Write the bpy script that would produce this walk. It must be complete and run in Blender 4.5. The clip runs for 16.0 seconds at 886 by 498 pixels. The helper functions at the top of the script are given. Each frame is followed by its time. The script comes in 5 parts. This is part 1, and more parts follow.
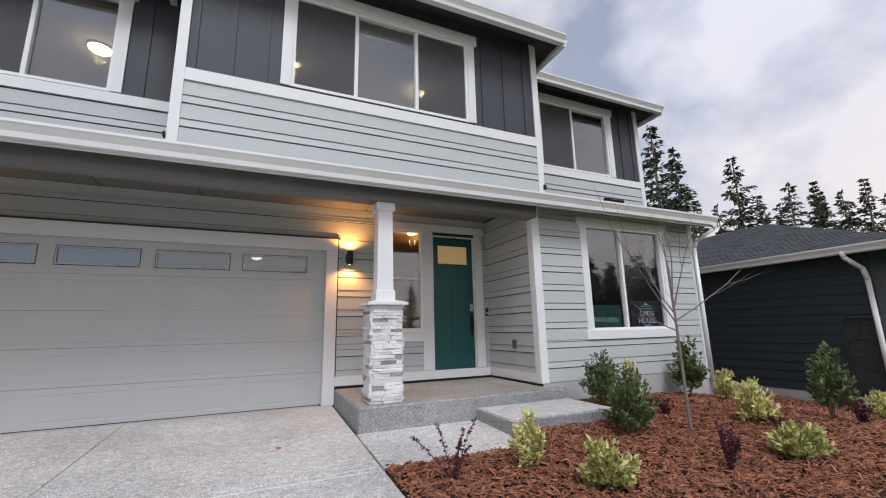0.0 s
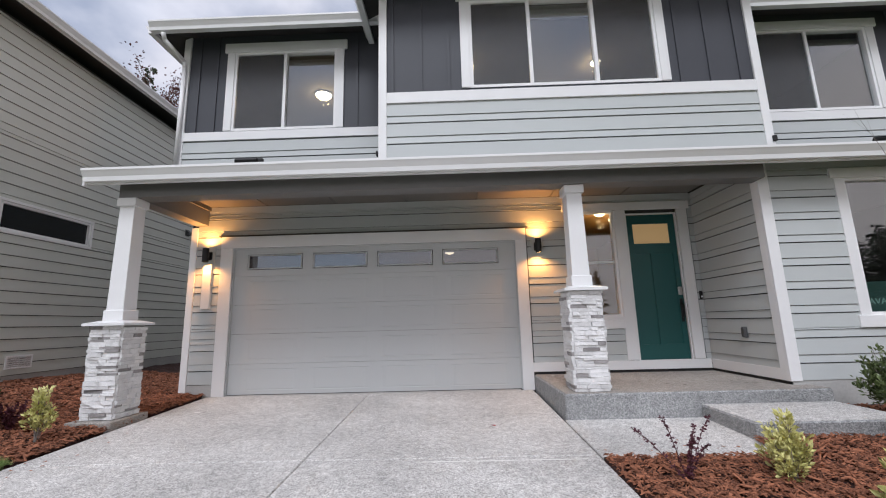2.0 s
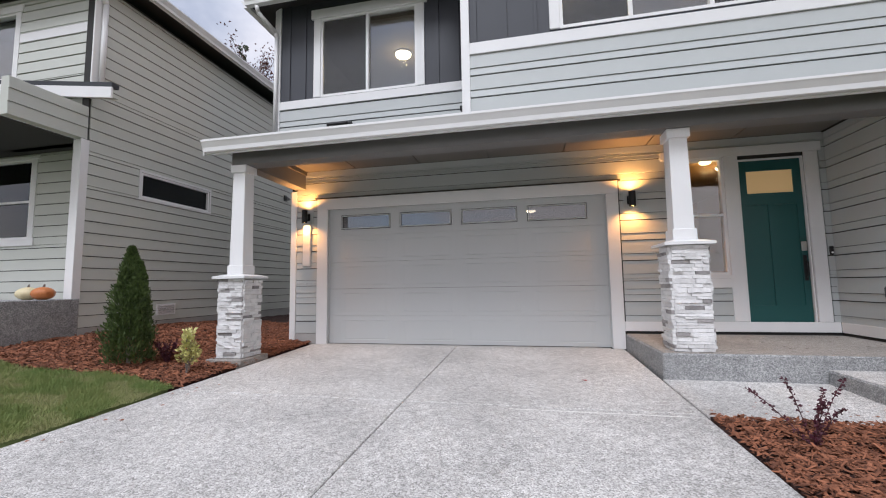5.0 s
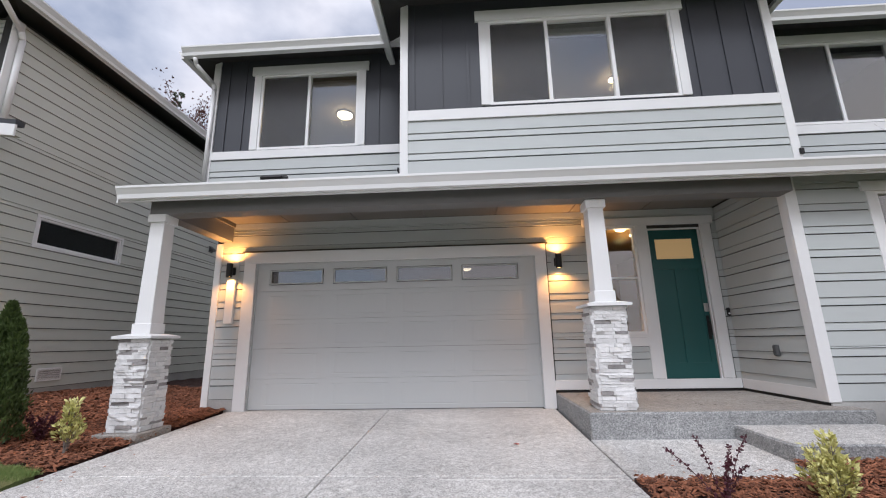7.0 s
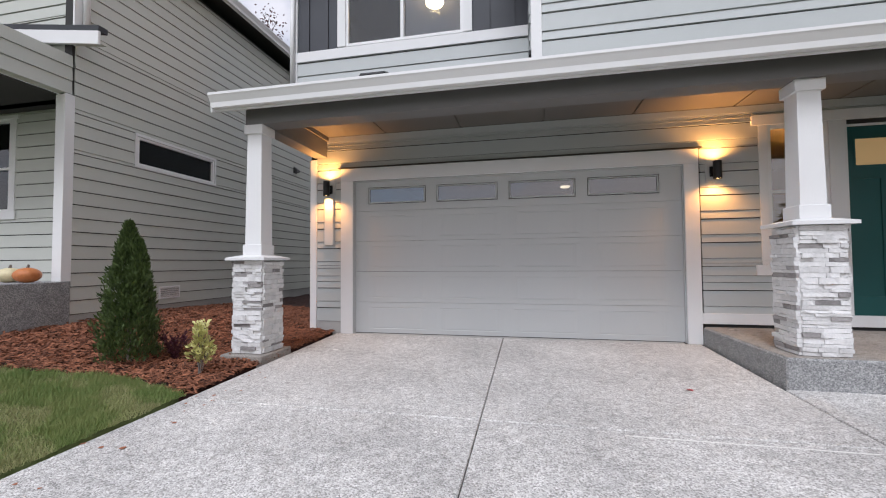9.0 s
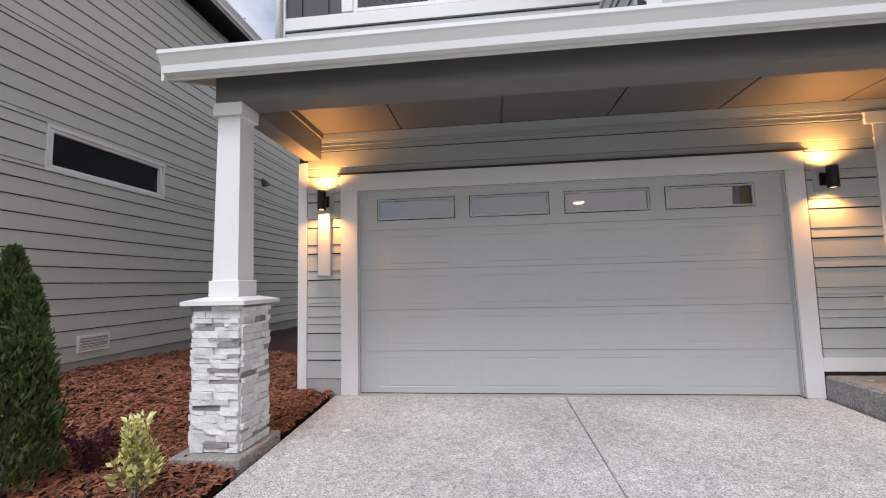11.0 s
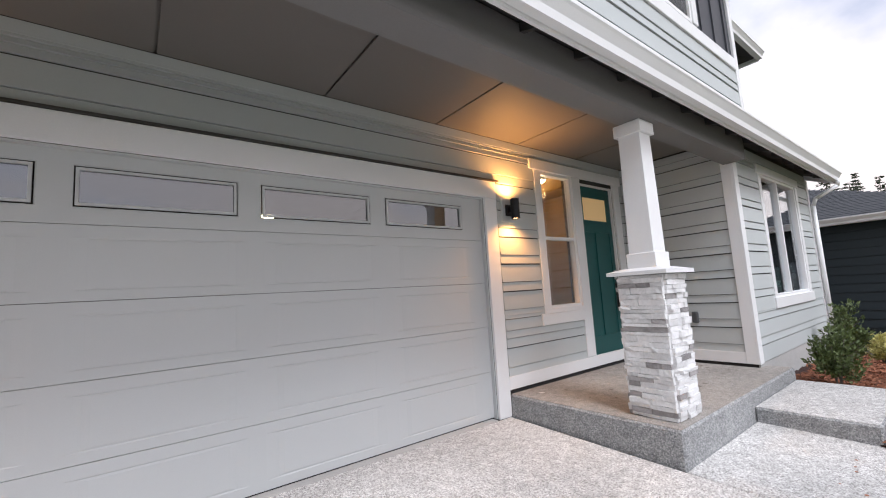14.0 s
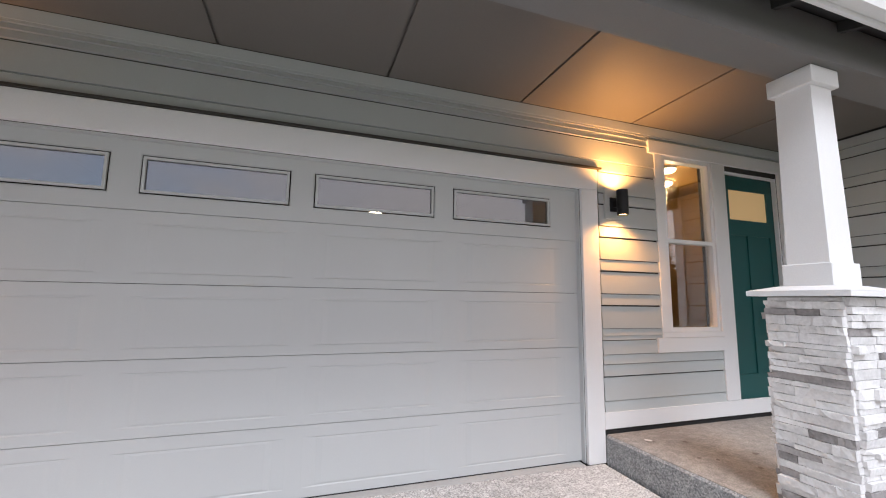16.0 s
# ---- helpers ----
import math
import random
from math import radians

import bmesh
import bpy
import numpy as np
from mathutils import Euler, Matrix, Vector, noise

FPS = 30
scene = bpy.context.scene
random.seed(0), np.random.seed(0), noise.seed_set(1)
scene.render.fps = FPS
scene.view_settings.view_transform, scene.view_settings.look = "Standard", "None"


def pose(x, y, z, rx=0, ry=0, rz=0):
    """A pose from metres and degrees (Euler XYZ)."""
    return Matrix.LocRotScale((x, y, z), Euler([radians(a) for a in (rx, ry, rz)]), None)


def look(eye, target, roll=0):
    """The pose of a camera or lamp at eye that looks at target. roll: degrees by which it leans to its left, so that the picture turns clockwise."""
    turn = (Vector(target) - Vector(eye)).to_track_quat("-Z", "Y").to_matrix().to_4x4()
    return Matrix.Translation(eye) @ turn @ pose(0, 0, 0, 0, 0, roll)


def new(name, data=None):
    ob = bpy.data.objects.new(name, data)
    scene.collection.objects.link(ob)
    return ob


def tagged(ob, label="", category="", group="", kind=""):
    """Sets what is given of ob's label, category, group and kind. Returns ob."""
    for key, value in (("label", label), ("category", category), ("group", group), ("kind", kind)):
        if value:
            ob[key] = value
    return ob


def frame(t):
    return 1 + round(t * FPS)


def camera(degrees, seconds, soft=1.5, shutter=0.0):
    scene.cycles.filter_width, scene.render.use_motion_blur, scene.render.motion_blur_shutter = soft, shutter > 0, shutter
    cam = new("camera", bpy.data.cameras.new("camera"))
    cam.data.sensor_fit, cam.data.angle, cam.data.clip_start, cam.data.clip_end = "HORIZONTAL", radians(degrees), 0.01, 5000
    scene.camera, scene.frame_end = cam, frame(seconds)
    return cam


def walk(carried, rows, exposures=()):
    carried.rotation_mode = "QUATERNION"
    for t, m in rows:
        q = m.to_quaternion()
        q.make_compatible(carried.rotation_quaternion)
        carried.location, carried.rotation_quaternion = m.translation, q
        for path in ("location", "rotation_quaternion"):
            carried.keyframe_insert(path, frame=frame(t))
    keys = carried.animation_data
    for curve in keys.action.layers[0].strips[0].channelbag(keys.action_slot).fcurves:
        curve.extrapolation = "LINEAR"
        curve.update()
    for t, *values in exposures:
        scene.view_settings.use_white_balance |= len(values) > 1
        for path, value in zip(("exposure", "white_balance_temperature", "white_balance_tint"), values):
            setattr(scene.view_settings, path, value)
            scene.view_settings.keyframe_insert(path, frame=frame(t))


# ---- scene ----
cam = camera(95.0, 16.0, soft=1.1)
PATH = [
    (0, (1.555, 0.062, 1.125), (2.349, 1.856, 1.515), -1.3),
    (0.5, (1.524, 0.086, 1.088), (2.196, 1.921, 1.512), -1.6),
    (1, (1.483, 0.074, 1.123), (1.942, 1.971, 1.561), -1.7),
    (1.5, (1.439, 0.069, 1.123), (1.65, 2.015, 1.535), -1.8),
    (2, (1.362, 0.074, 1.106), (1.324, 2.041, 1.462), -1.5),
    (2.5, (1.329, 0.064, 1.094), (1.079, 2.028, 1.38), -1.3),
    (3, (1.283, 0.045, 1.096), (0.88, 1.992, 1.314), -1.2),
    (3.2, (1.228, 0.015, 1.1), (0.784, 1.955, 1.302), -1.1),
    (5.3, (1.224, 0.073, 1.023), (0.828, 2.025, 1.201), -0.7),
    (5.5, (1.242, 0.076, 1.022), (0.906, 2.039, 1.209), -0.6),
    (6, (1.265, 0.068, 1.039), (1.063, 2.045, 1.268), -0.6),
    (6.5, (1.281, 0.064, 1.048), (1.183, 2.044, 1.316), -0.8),
    (7, (1.286, 0.066, 1.072), (1.177, 2.014, 1.514), -1.1),
    (7.5, (1.196, 0.084, 1.068), (0.915, 2.041, 1.37), -0.9),
    (8, (1.001, 0.274, 1.023), (0.611, 2.229, 1.184), -0.3),
    (8.5, (0.75, 0.58, 1.081), (0.302, 2.526, 1.189), -0.3),
    (9, (0.355, 0.817, 1.123), (-0.057, 2.773, 1.193), -0.4),
    (9.2, (0.247, 0.904, 1.135), (-0.135, 2.865, 1.226), -0.3),
    (11.3, (-0.998, 2.34, 1.32), (-1.122, 4.326, 1.518), -2.1),
    (11.5, (-1.073, 2.455, 1.322), (-1.12, 4.442, 1.551), -2.7),
    (12, (-1.222, 2.762, 1.376), (-1.105, 4.742, 1.636), -3.2),
    (12.5, (-1.132, 3.037, 1.422), (-0.76, 4.982, 1.706), -3.6),
    (13, (-1.097, 3.272, 1.42), (-0.4, 5.128, 1.687), -3.7),
    (13.5, (-0.989, 3.451, 1.407), (0.032, 5.156, 1.637), -3.4),
    (14, (-0.729, 3.618, 1.397), (0.478, 5.198, 1.617), -3.5),
    (14.5, (-0.525, 3.744, 1.415), (0.746, 5.272, 1.642), -3.4),
    (15, (-0.279, 3.872, 1.449), (0.982, 5.404, 1.7), -2.6),
    (15.5, (-0.103, 3.882, 1.45), (0.989, 5.539, 1.7), -0.5),
    (16, (0.031, 3.844, 1.407), (0.673, 5.721, 1.657), 0.8),
]
walk(cam, [(t, look(eye, target, roll)) for t, eye, target, roll in PATH], exposures=[(0.0, 0.30, 6000, 11.5), (1.5, 0.32, 6000, 11.5), (6.0, 0.40, 6000, 11.5), (9.0, 0.40, 6000, 11.5), (11.5, 0.54, 6000, 11.5), (14.0, 0.74, 6000, 11.5), (16.0, 0.84, 6000, 11.5)])

# ---- world and sun ----
world = bpy.data.worlds.new("world")
scene.world = world
world.use_nodes = True
wn, wl = world.node_tree.nodes, world.node_tree.links
wn.clear()
w_out, w_bg = wn.new("ShaderNodeOutputWorld"), wn.new("ShaderNodeBackground")
w_sky = wn.new("ShaderNodeTexSky")
w_sky.sky_type, w_sky.sun_disc = "NISHITA", False
w_sky.sun_elevation, w_sky.sun_rotation = radians(53), radians(191)
w_tex, w_map = wn.new("ShaderNodeTexCoord"), wn.new("ShaderNodeMapping")
w_map.inputs["Scale"].default_value = (1.0, 1.0, 1.5)
w_n1, w_n2 = wn.new("ShaderNodeTexNoise"), wn.new("ShaderNodeTexNoise")
w_n1.inputs["Scale"].default_value, w_n1.inputs["Detail"].default_value = 2.3, 7
w_n2.inputs["Scale"].default_value, w_n2.inputs["Detail"].default_value = 1.1, 4
w_r1, w_r2 = wn.new("ShaderNodeValToRGB"), wn.new("ShaderNodeValToRGB")
w_r1.color_ramp.elements[0].position, w_r1.color_ramp.elements[0].color = 0.36, (0.36, 0.36, 0.36, 1)
w_r1.color_ramp.elements[1].position, w_r1.color_ramp.elements[1].color = 0.52, (1, 1, 1, 1)
w_r2.color_ramp.elements[0].position, w_r2.color_ramp.elements[0].color = 0.36, (7.2, 7.2, 7.7, 1)
w_r2.color_ramp.elements[1].position, w_r2.color_ramp.elements[1].color = 0.62, (8.8, 7.9, 7.5, 1)
w_mix, w_low = wn.new("ShaderNodeMix"), wn.new("ShaderNodeMix")
w_mix.data_type = w_low.data_type = "RGBA"
w_sep, w_rng = wn.new("ShaderNodeSeparateXYZ"), wn.new("ShaderNodeMapRange")
w_rng.inputs["From Min"].default_value, w_rng.inputs["From Max"].default_value = 0.04, 0.55
w_rng.inputs["To Min"].default_value, w_rng.inputs["To Max"].default_value = 0.55, 0.0
w_low.inputs[7].default_value = (8.6, 7.2, 6.2, 1)
wl.new(w_tex.outputs["Generated"], w_sep.inputs["Vector"])
wl.new(w_sep.outputs["Z"], w_rng.inputs["Value"])
wl.new(w_rng.outputs["Result"], w_low.inputs["Factor"])
wl.new(w_r2.outputs["Color"], w_low.inputs[6])
wl.new(w_tex.outputs["Generated"], w_map.inputs["Vector"])
for n in (w_n1, w_n2):
    wl.new(w_map.outputs["Vector"], n.inputs["Vector"])
wl.new(w_n1.outputs["Fac"], w_r1.inputs["Fac"])
wl.new(w_n2.outputs["Fac"], w_r2.inputs["Fac"])
wl.new(w_r1.outputs["Color"], w_mix.inputs["Factor"])
wl.new(w_sky.outputs["Color"], w_mix.inputs[6])
wl.new(w_low.outputs[2], w_mix.inputs[7])
wl.new(w_mix.outputs[2], w_bg.inputs["Color"])
w_bg.inputs["Strength"].default_value = 0.09
wl.new(w_bg.outputs["Background"], w_out.inputs["Surface"])

sun = new("sun", bpy.data.lights.new("sun", "SUN"))
sun.data.energy, sun.data.angle, sun.data.color = 1.65, radians(22), (1.0, 0.99, 0.985)
sun.matrix_world = look((0, 0, 24), (3.4, 17.8, 0))


# ---- materials ----
def material(name, color, rough=0.6, var=0.12, scale=3.0, fine=60.0, bump=0.15, bump_scale=None, metal=0.0, tint=None,
             by_object=0.0, by_island=0.0, spec=0.5, stain=0.0, dist=0.002):
    """A surface with variation at a broad and a fine scale, and fine relief."""
    m = bpy.data.materials.new(name)
    m.use_nodes = True
    nt, lk = m.node_tree.nodes, m.node_tree.links
    b = nt["Principled BSDF"]
    b.inputs["Roughness"].default_value, b.inputs["Metallic"].default_value = rough, metal
    b.inputs["Specular IOR Level"].default_value = spec
    tc = nt.new("ShaderNodeNewGeometry")
    big, small = nt.new("ShaderNodeTexNoise"), nt.new("ShaderNodeTexNoise")
    big.inputs["Scale"].default_value, big.inputs["Detail"].default_value = scale, 5
    small.inputs["Scale"].default_value, small.inputs["Detail"].default_value = fine, 4
    for n in (big, small):
        lk.new(tc.outputs["Position"], n.inputs["Vector"])
    add = nt.new("ShaderNodeMath")
    add.operation = "ADD"
    lk.new(big.outputs["Fac"], add.inputs[0])
    lk.new(small.outputs["Fac"], add.inputs[1])
    last = add.outputs[0]
    for amount, source in ((by_object, "o"), (by_island, "i")):
        if amount:
            src = nt.new("ShaderNodeObjectInfo").outputs["Random"] if source == "o" else tc.outputs["Random Per Island"]
            mad = nt.new("ShaderNodeMath")
            mad.operation = "MULTIPLY_ADD"
            lk.new(src, mad.inputs[0])
            mad.inputs[1].default_value = amount
            lk.new(last, mad.inputs[2])
            last = mad.outputs[0]
    rng = nt.new("ShaderNodeMapRange")
    rng.inputs["From Min"].default_value = 0.55
    rng.inputs["From Max"].default_value = 1.45 + by_object + by_island
    lk.new(last, rng.inputs["Value"])
    mix = nt.new("ShaderNodeMix")
    mix.data_type = "RGBA"
    hi = tint or tuple(min(1, c * (1 + var)) for c in color)
    mix.inputs[6].default_value = (*[c * (1 - var) for c in color], 1)
    mix.inputs[7].default_value = (*hi, 1)
    lk.new(rng.outputs["Result"], mix.inputs["Factor"])
    lk.new(mix.outputs[2], b.inputs["Base Color"])
    if bump:
        bn, bt = nt.new("ShaderNodeBump"), nt.new("ShaderNodeTexNoise")
        bt.inputs["Scale"].default_value, bt.inputs["Detail"].default_value = bump_scale or fine * 2, 3
        lk.new(tc.outputs["Position"], bt.inputs["Vector"])
        bn.inputs["Strength"].default_value, bn.inputs["Distance"].default_value = bump, dist
        lk.new(bt.outputs["Fac"], bn.inputs["Height"])
        lk.new(bn.outputs["Normal"], b.inputs["Normal"])
    if stain:
        rr = nt.new("ShaderNodeMapRange")
        rr.inputs["To Min"].default_value, rr.inputs["To Max"].default_value = rough - stain, rough + stain
        lk.new(big.outputs["Fac"], rr.inputs["Value"])
        lk.new(rr.outputs["Result"], b.inputs["Roughness"])
    return m


def aggregate(name, base, dark, light, speck=95.0, rough=0.75):
    """Exposed-aggregate concrete: pebbles of several greys in cement, with broad damp stains."""
    m = bpy.data.materials.new(name)
    m.use_nodes = True
    nt, lk = m.node_tree.nodes, m.node_tree.links
    b = nt["Principled BSDF"]
    b.inputs["Roughness"].default_value = rough
    geo = nt.new("ShaderNodeNewGeometry")
    cell, broad, mid = nt.new("ShaderNodeTexVoronoi"), nt.new("ShaderNodeTexNoise"), nt.new("ShaderNodeTexNoise")
    cell.inputs["Scale"].default_value = speck
    broad.inputs["Scale"].default_value, broad.inputs["Detail"].default_value = 0.9, 6
    mid.inputs["Scale"].default_value, mid.inputs["Detail"].default_value = 14, 6
    for n in (cell, broad, mid):
        lk.new(geo.outputs["Position"], n.inputs["Vector"])
    sep = nt.new("ShaderNodeSeparateColor")
    lk.new(cell.outputs["Color"], sep.inputs["Color"])
    ramp = nt.new("ShaderNodeValToRGB")
    e = ramp.color_ramp.elements
    e[0].position, e[0].color = 0.0, (*dark, 1)
    e[1].position, e[1].color = 1.0, (*light, 1)
    mid_e = e.new(0.45)
    mid_e.color = (*base, 1)
    lk.new(sep.outputs["Red"], ramp.inputs["Fac"])
    add = nt.new("ShaderNodeMath")
    add.operation = "ADD"
    lk.new(broad.outputs["Fac"], add.inputs[0])
    lk.new(mid.outputs["Fac"], add.inputs[1])
    rng = nt.new("ShaderNodeMapRange")
    rng.inputs["From Min"].default_value, rng.inputs["From Max"].default_value = 0.7, 1.3
    rng.inputs["To Min"].default_value, rng.inputs["To Max"].default_value = 0.70, 1.16
    lk.new(add.outputs[0], rng.inputs["Value"])
    mul = nt.new("ShaderNodeMix")
    mul.data_type, mul.blend_type = "RGBA", "MULTIPLY"
    mul.inputs["Factor"].default_value = 1
    lk.new(ramp.outputs["Color"], mul.inputs[6])
    lk.new(rng.outputs["Result"], mul.inputs[7])
    lk.new(mul.outputs[2], b.inputs["Base Color"])
    bn = nt.new("ShaderNodeBump")
    bn.inputs["Strength"].default_value, bn.inputs["Distance"].default_value = 0.6, 0.004
    lk.new(cell.outputs["Distance"], bn.inputs["Height"])
    bn.invert = True
    lk.new(bn.outputs["Normal"], b.inputs["Normal"])
    return m


def glowing(name, color, strength):
    m = bpy.data.materials.new(name)
    m.use_nodes = True
    b = m.node_tree.nodes["Principled BSDF"]
    b.inputs["Base Color"].default_value = (*color, 1)
    b.inputs["Emission Color"].default_value = (*color, 1)
    b.inputs["Emission Strength"].default_value = strength
    return m


def glass_material(name, tint=(0.95, 0.97, 0.97), gloss=0.30):
    """Coated window glass: mostly clear, with a strong reflection that grows at a slant."""
    m = bpy.data.materials.new(name)
    m.use_nodes = True
    nt, lk = m.node_tree.nodes, m.node_tree.links
    nt.clear()
    out, mix = nt.new("ShaderNodeOutputMaterial"), nt.new("ShaderNodeMixShader")
    clear, shine, fres = nt.new("ShaderNodeBsdfTransparent"), nt.new("ShaderNodeBsdfGlossy"), nt.new("ShaderNodeLayerWeight")
    clear.inputs["Color"].default_value = (*tint, 1)
    shine.inputs["Roughness"].default_value = 0.01
    shine.inputs["Color"].default_value = (0.95, 0.97, 1.0, 1)
    fres.inputs["Blend"].default_value = 0.5
    steep = nt.new("ShaderNodeMath")
    steep.operation = "POWER"
    steep.inputs[1].default_value = 4.0
    lk.new(fres.outputs["Facing"], steep.inputs[0])
    rng = nt.new("ShaderNodeMapRange")
    rng.inputs["To Min"].default_value, rng.inputs["To Max"].default_value = gloss, 1.0
    wave, bump, geo = nt.new("ShaderNodeTexNoise"), nt.new("ShaderNodeBump"), nt.new("ShaderNodeNewGeometry")
    wave.inputs["Scale"].default_value = 1.6
    bump.inputs["Strength"].default_value, bump.inputs["Distance"].default_value = 0.07, 0.01
    lk.new(geo.outputs["Position"], wave.inputs["Vector"])
    lk.new(wave.outputs["Fac"], bump.inputs["Height"])
    lk.new(bump.outputs["Normal"], shine.inputs["Normal"])
    lk.new(steep.outputs[0], rng.inputs["Value"])
    lk.new(rng.outputs["Result"], mix.inputs["Fac"])
    lk.new(clear.outputs["BSDF"], mix.inputs[1])
    lk.new(shine.outputs["BSDF"], mix.inputs[2])
    lk.new(mix.outputs["Shader"], out.inputs["Surface"])
    return m


def screen_material():
    """Fine dark insect mesh, half open."""
    m = bpy.data.materials.new("insect_screen")
    m.use_nodes = True
    nt, lk = m.node_tree.nodes, m.node_tree.links
    b = nt["Principled BSDF"]
    b.inputs["Base Color"].default_value, b.inputs["Roughness"].default_value = (0.075, 0.076, 0.08, 1), 0.7
    b.inputs["Alpha"].default_value = 0.55
    geo, wave = nt.new("ShaderNodeNewGeometry"), nt.new("ShaderNodeTexNoise")
    wave.inputs["Scale"].default_value, wave.inputs["Detail"].default_value = 9, 3
    rng = nt.new("ShaderNodeMapRange")
    rng.inputs["To Min"].default_value, rng.inputs["To Max"].default_value = 0.50, 0.76
    lk.new(geo.outputs["Position"], wave.inputs["Vector"])
    lk.new(wave.outputs["Fac"], rng.inputs["Value"])
    lk.new(rng.outputs["Result"], b.inputs["Alpha"])
    return m


# Near-black wall backing that paints shadow lines into the gaps between laps.
LAP_SHADOW = material("lap_shadow_backing", (0.035, 0.034, 0.033), 0.9, 0.1, 3, 40, 0.0)
SIDING = material("pale_grey_siding", (0.47, 0.495, 0.49), 0.55, 0.05, 1.5, 90, 0.12, 140, by_object=0.25)
DARK_PANEL = material("charcoal_board", (0.048, 0.051, 0.062), 0.6, 0.08, 2.0, 80, 0.12)
WHITE = material("white_trim_paint", (0.76, 0.76, 0.76), 0.45, 0.04, 2.0, 120, 0.06)
VINYL = material("white_vinyl", (0.80, 0.80, 0.80), 0.35, 0.02, 2.0, 90, 0.0)
BEAM = material("taupe_grey_paint", (0.165, 0.16, 0.157), 0.55, 0.05, 2.0, 90, 0.08)
# Porch shade is mixed into this panel colour, darker than plain paint.
SOFFIT = material("shade_toned_soffit", (0.145, 0.133, 0.12), 0.6, 0.05, 1.5, 70, 0.08)
GARAGE = material("grey_steel_door", (0.50, 0.515, 0.515), 0.5, 0.03, 1.2, 160, 0.10, 220, stain=0.05)
TEAL = material("teal_door_paint", (0.012, 0.085, 0.082), 0.42, 0.06, 2.0, 120, 0.06)
BLACK = material("black_metal", (0.012, 0.012, 0.013), 0.4, 0.1, 5, 90, 0.05, metal=0.3)
RUBBER = material("black_rubber", (0.015, 0.015, 0.015), 0.8, 0.1, 5, 90, 0.1)
CHROME = material("satin_nickel", (0.55, 0.54, 0.52), 0.3, 0.05, 5, 90, 0.0, metal=1.0)
FLASH = material("dark_flashing", (0.06, 0.055, 0.05), 0.5, 0.1, 5, 60, 0.05, metal=0.5)
CONCRETE = material("foundation_concrete", (0.42, 0.415, 0.40), 0.85, 0.14, 2.5, 40, 0.3, 60)
DRIVE = aggregate("driveway_aggregate", (0.52, 0.505, 0.485), (0.26, 0.25, 0.235), (0.76, 0.745, 0.725), 120)
PORCH = aggregate("porch_concrete", (0.31, 0.285, 0.255), (0.21, 0.195, 0.175), (0.43, 0.40, 0.37), 170)
STEP_SIDE = aggregate("step_aggregate", (0.27, 0.275, 0.275), (0.15, 0.155, 0.16), (0.45, 0.45, 0.445), 110)
STONE = material("ledger_stone", (0.70, 0.695, 0.69), 0.85, 0.26, 11, 55, 0.8, 40, by_object=0.5, dist=0.006)
STONE_GREY = material("grey_ledger_stone", (0.30, 0.285, 0.28), 0.85, 0.5, 16, 60, 0.8, 40, by_object=0.6, dist=0.006)
STONE_DARK = material("dark_ledger_stone", (0.035, 0.033, 0.034), 0.85, 0.35, 9, 50, 0.7, 35, by_object=0.8, dist=0.006)
ROOFING = material("asphalt_shingle", (0.045, 0.048, 0.054), 0.9, 0.3, 5, 90, 0.6, 120, by_object=0.6, by_island=0.7)
# Eave underside shade is painted in: near black, not the boards' own colour.
SHADE_BLACK = material("near_black_shade", (0.04, 0.038, 0.037), 0.8, 0.12, 2, 40, 0.1)
NB_SIDING = material("sage_grey_siding", (0.53, 0.545, 0.50), 0.6, 0.05, 1.5, 90, 0.12, 140, by_object=0.25)
NB_GREEN = material("dark_green_siding", (0.017, 0.029, 0.036), 0.6, 0.08, 1.5, 90, 0.12, 140, by_object=0.25)
# The dimness of rooms behind glass is put into this dark grey.
INNER = material("dimmed_interior_wall", (0.17, 0.17, 0.17), 0.8, 0.04, 1.5, 40, 0.0)
# Amber wall colour stands in for warm lamplight in the entry.
INNER_LAMPLIT = material("lamplit_entry_wall", (0.30, 0.165, 0.045), 0.8, 0.04, 1.5, 40, 0.0)
INNER_FLOOR = material("interior_floor", (0.22, 0.16, 0.11), 0.5, 0.15, 3, 30, 0.0)
GLASS = glass_material("window_glass", gloss=0.115)
GARAGE_GLASS = glass_material("garage_door_glass", (0.35, 0.36, 0.38), 0.17)
DARK_GLASS = glass_material("dim_room_glass", (0.16, 0.17, 0.18), 0.05)
# Own emission stands in for hall light coming through the door lite.
FROST = glowing("self_lit_obscure_glass", (0.55, 0.36, 0.16), 0.26)
SCREEN = screen_material()
MULCH = material("bark_mulch", (0.034, 0.012, 0.008), 0.95, 0.5, 6, 70, 1.0, 60, dist=0.02)
CHIP = material("bark_chip", (0.060, 0.018, 0.010), 0.9, 0.6, 9, 90, 0.3, tint=(0.42, 0.165, 0.085), by_island=1.7)
SOIL = material("ground_soil", (0.075, 0.085, 0.045), 0.95, 0.35, 0.4, 12, 0.5, 20)
TURF = material("lawn_turf", (0.12, 0.15, 0.05), 0.9, 0.35, 2.0, 40, 0.6, 60)
STRAW = material("dry_grass_blade", (0.42, 0.36, 0.20), 0.8, 0.3, 3, 30, 0.0, tint=(0.30, 0.36, 0.12), by_island=0.8)
BLADE = material("grass_blade", (0.13, 0.28, 0.05), 0.75, 0.3, 1.4, 30, 0.0, tint=(0.32, 0.32, 0.12), by_island=0.3)
BARK = material("bark", (0.19, 0.165, 0.145), 0.9, 0.3, 9, 60, 0.5)
TWIG_RED = material("barberry_twig", (0.075, 0.028, 0.028), 0.85, 0.25, 9, 60, 0.2)
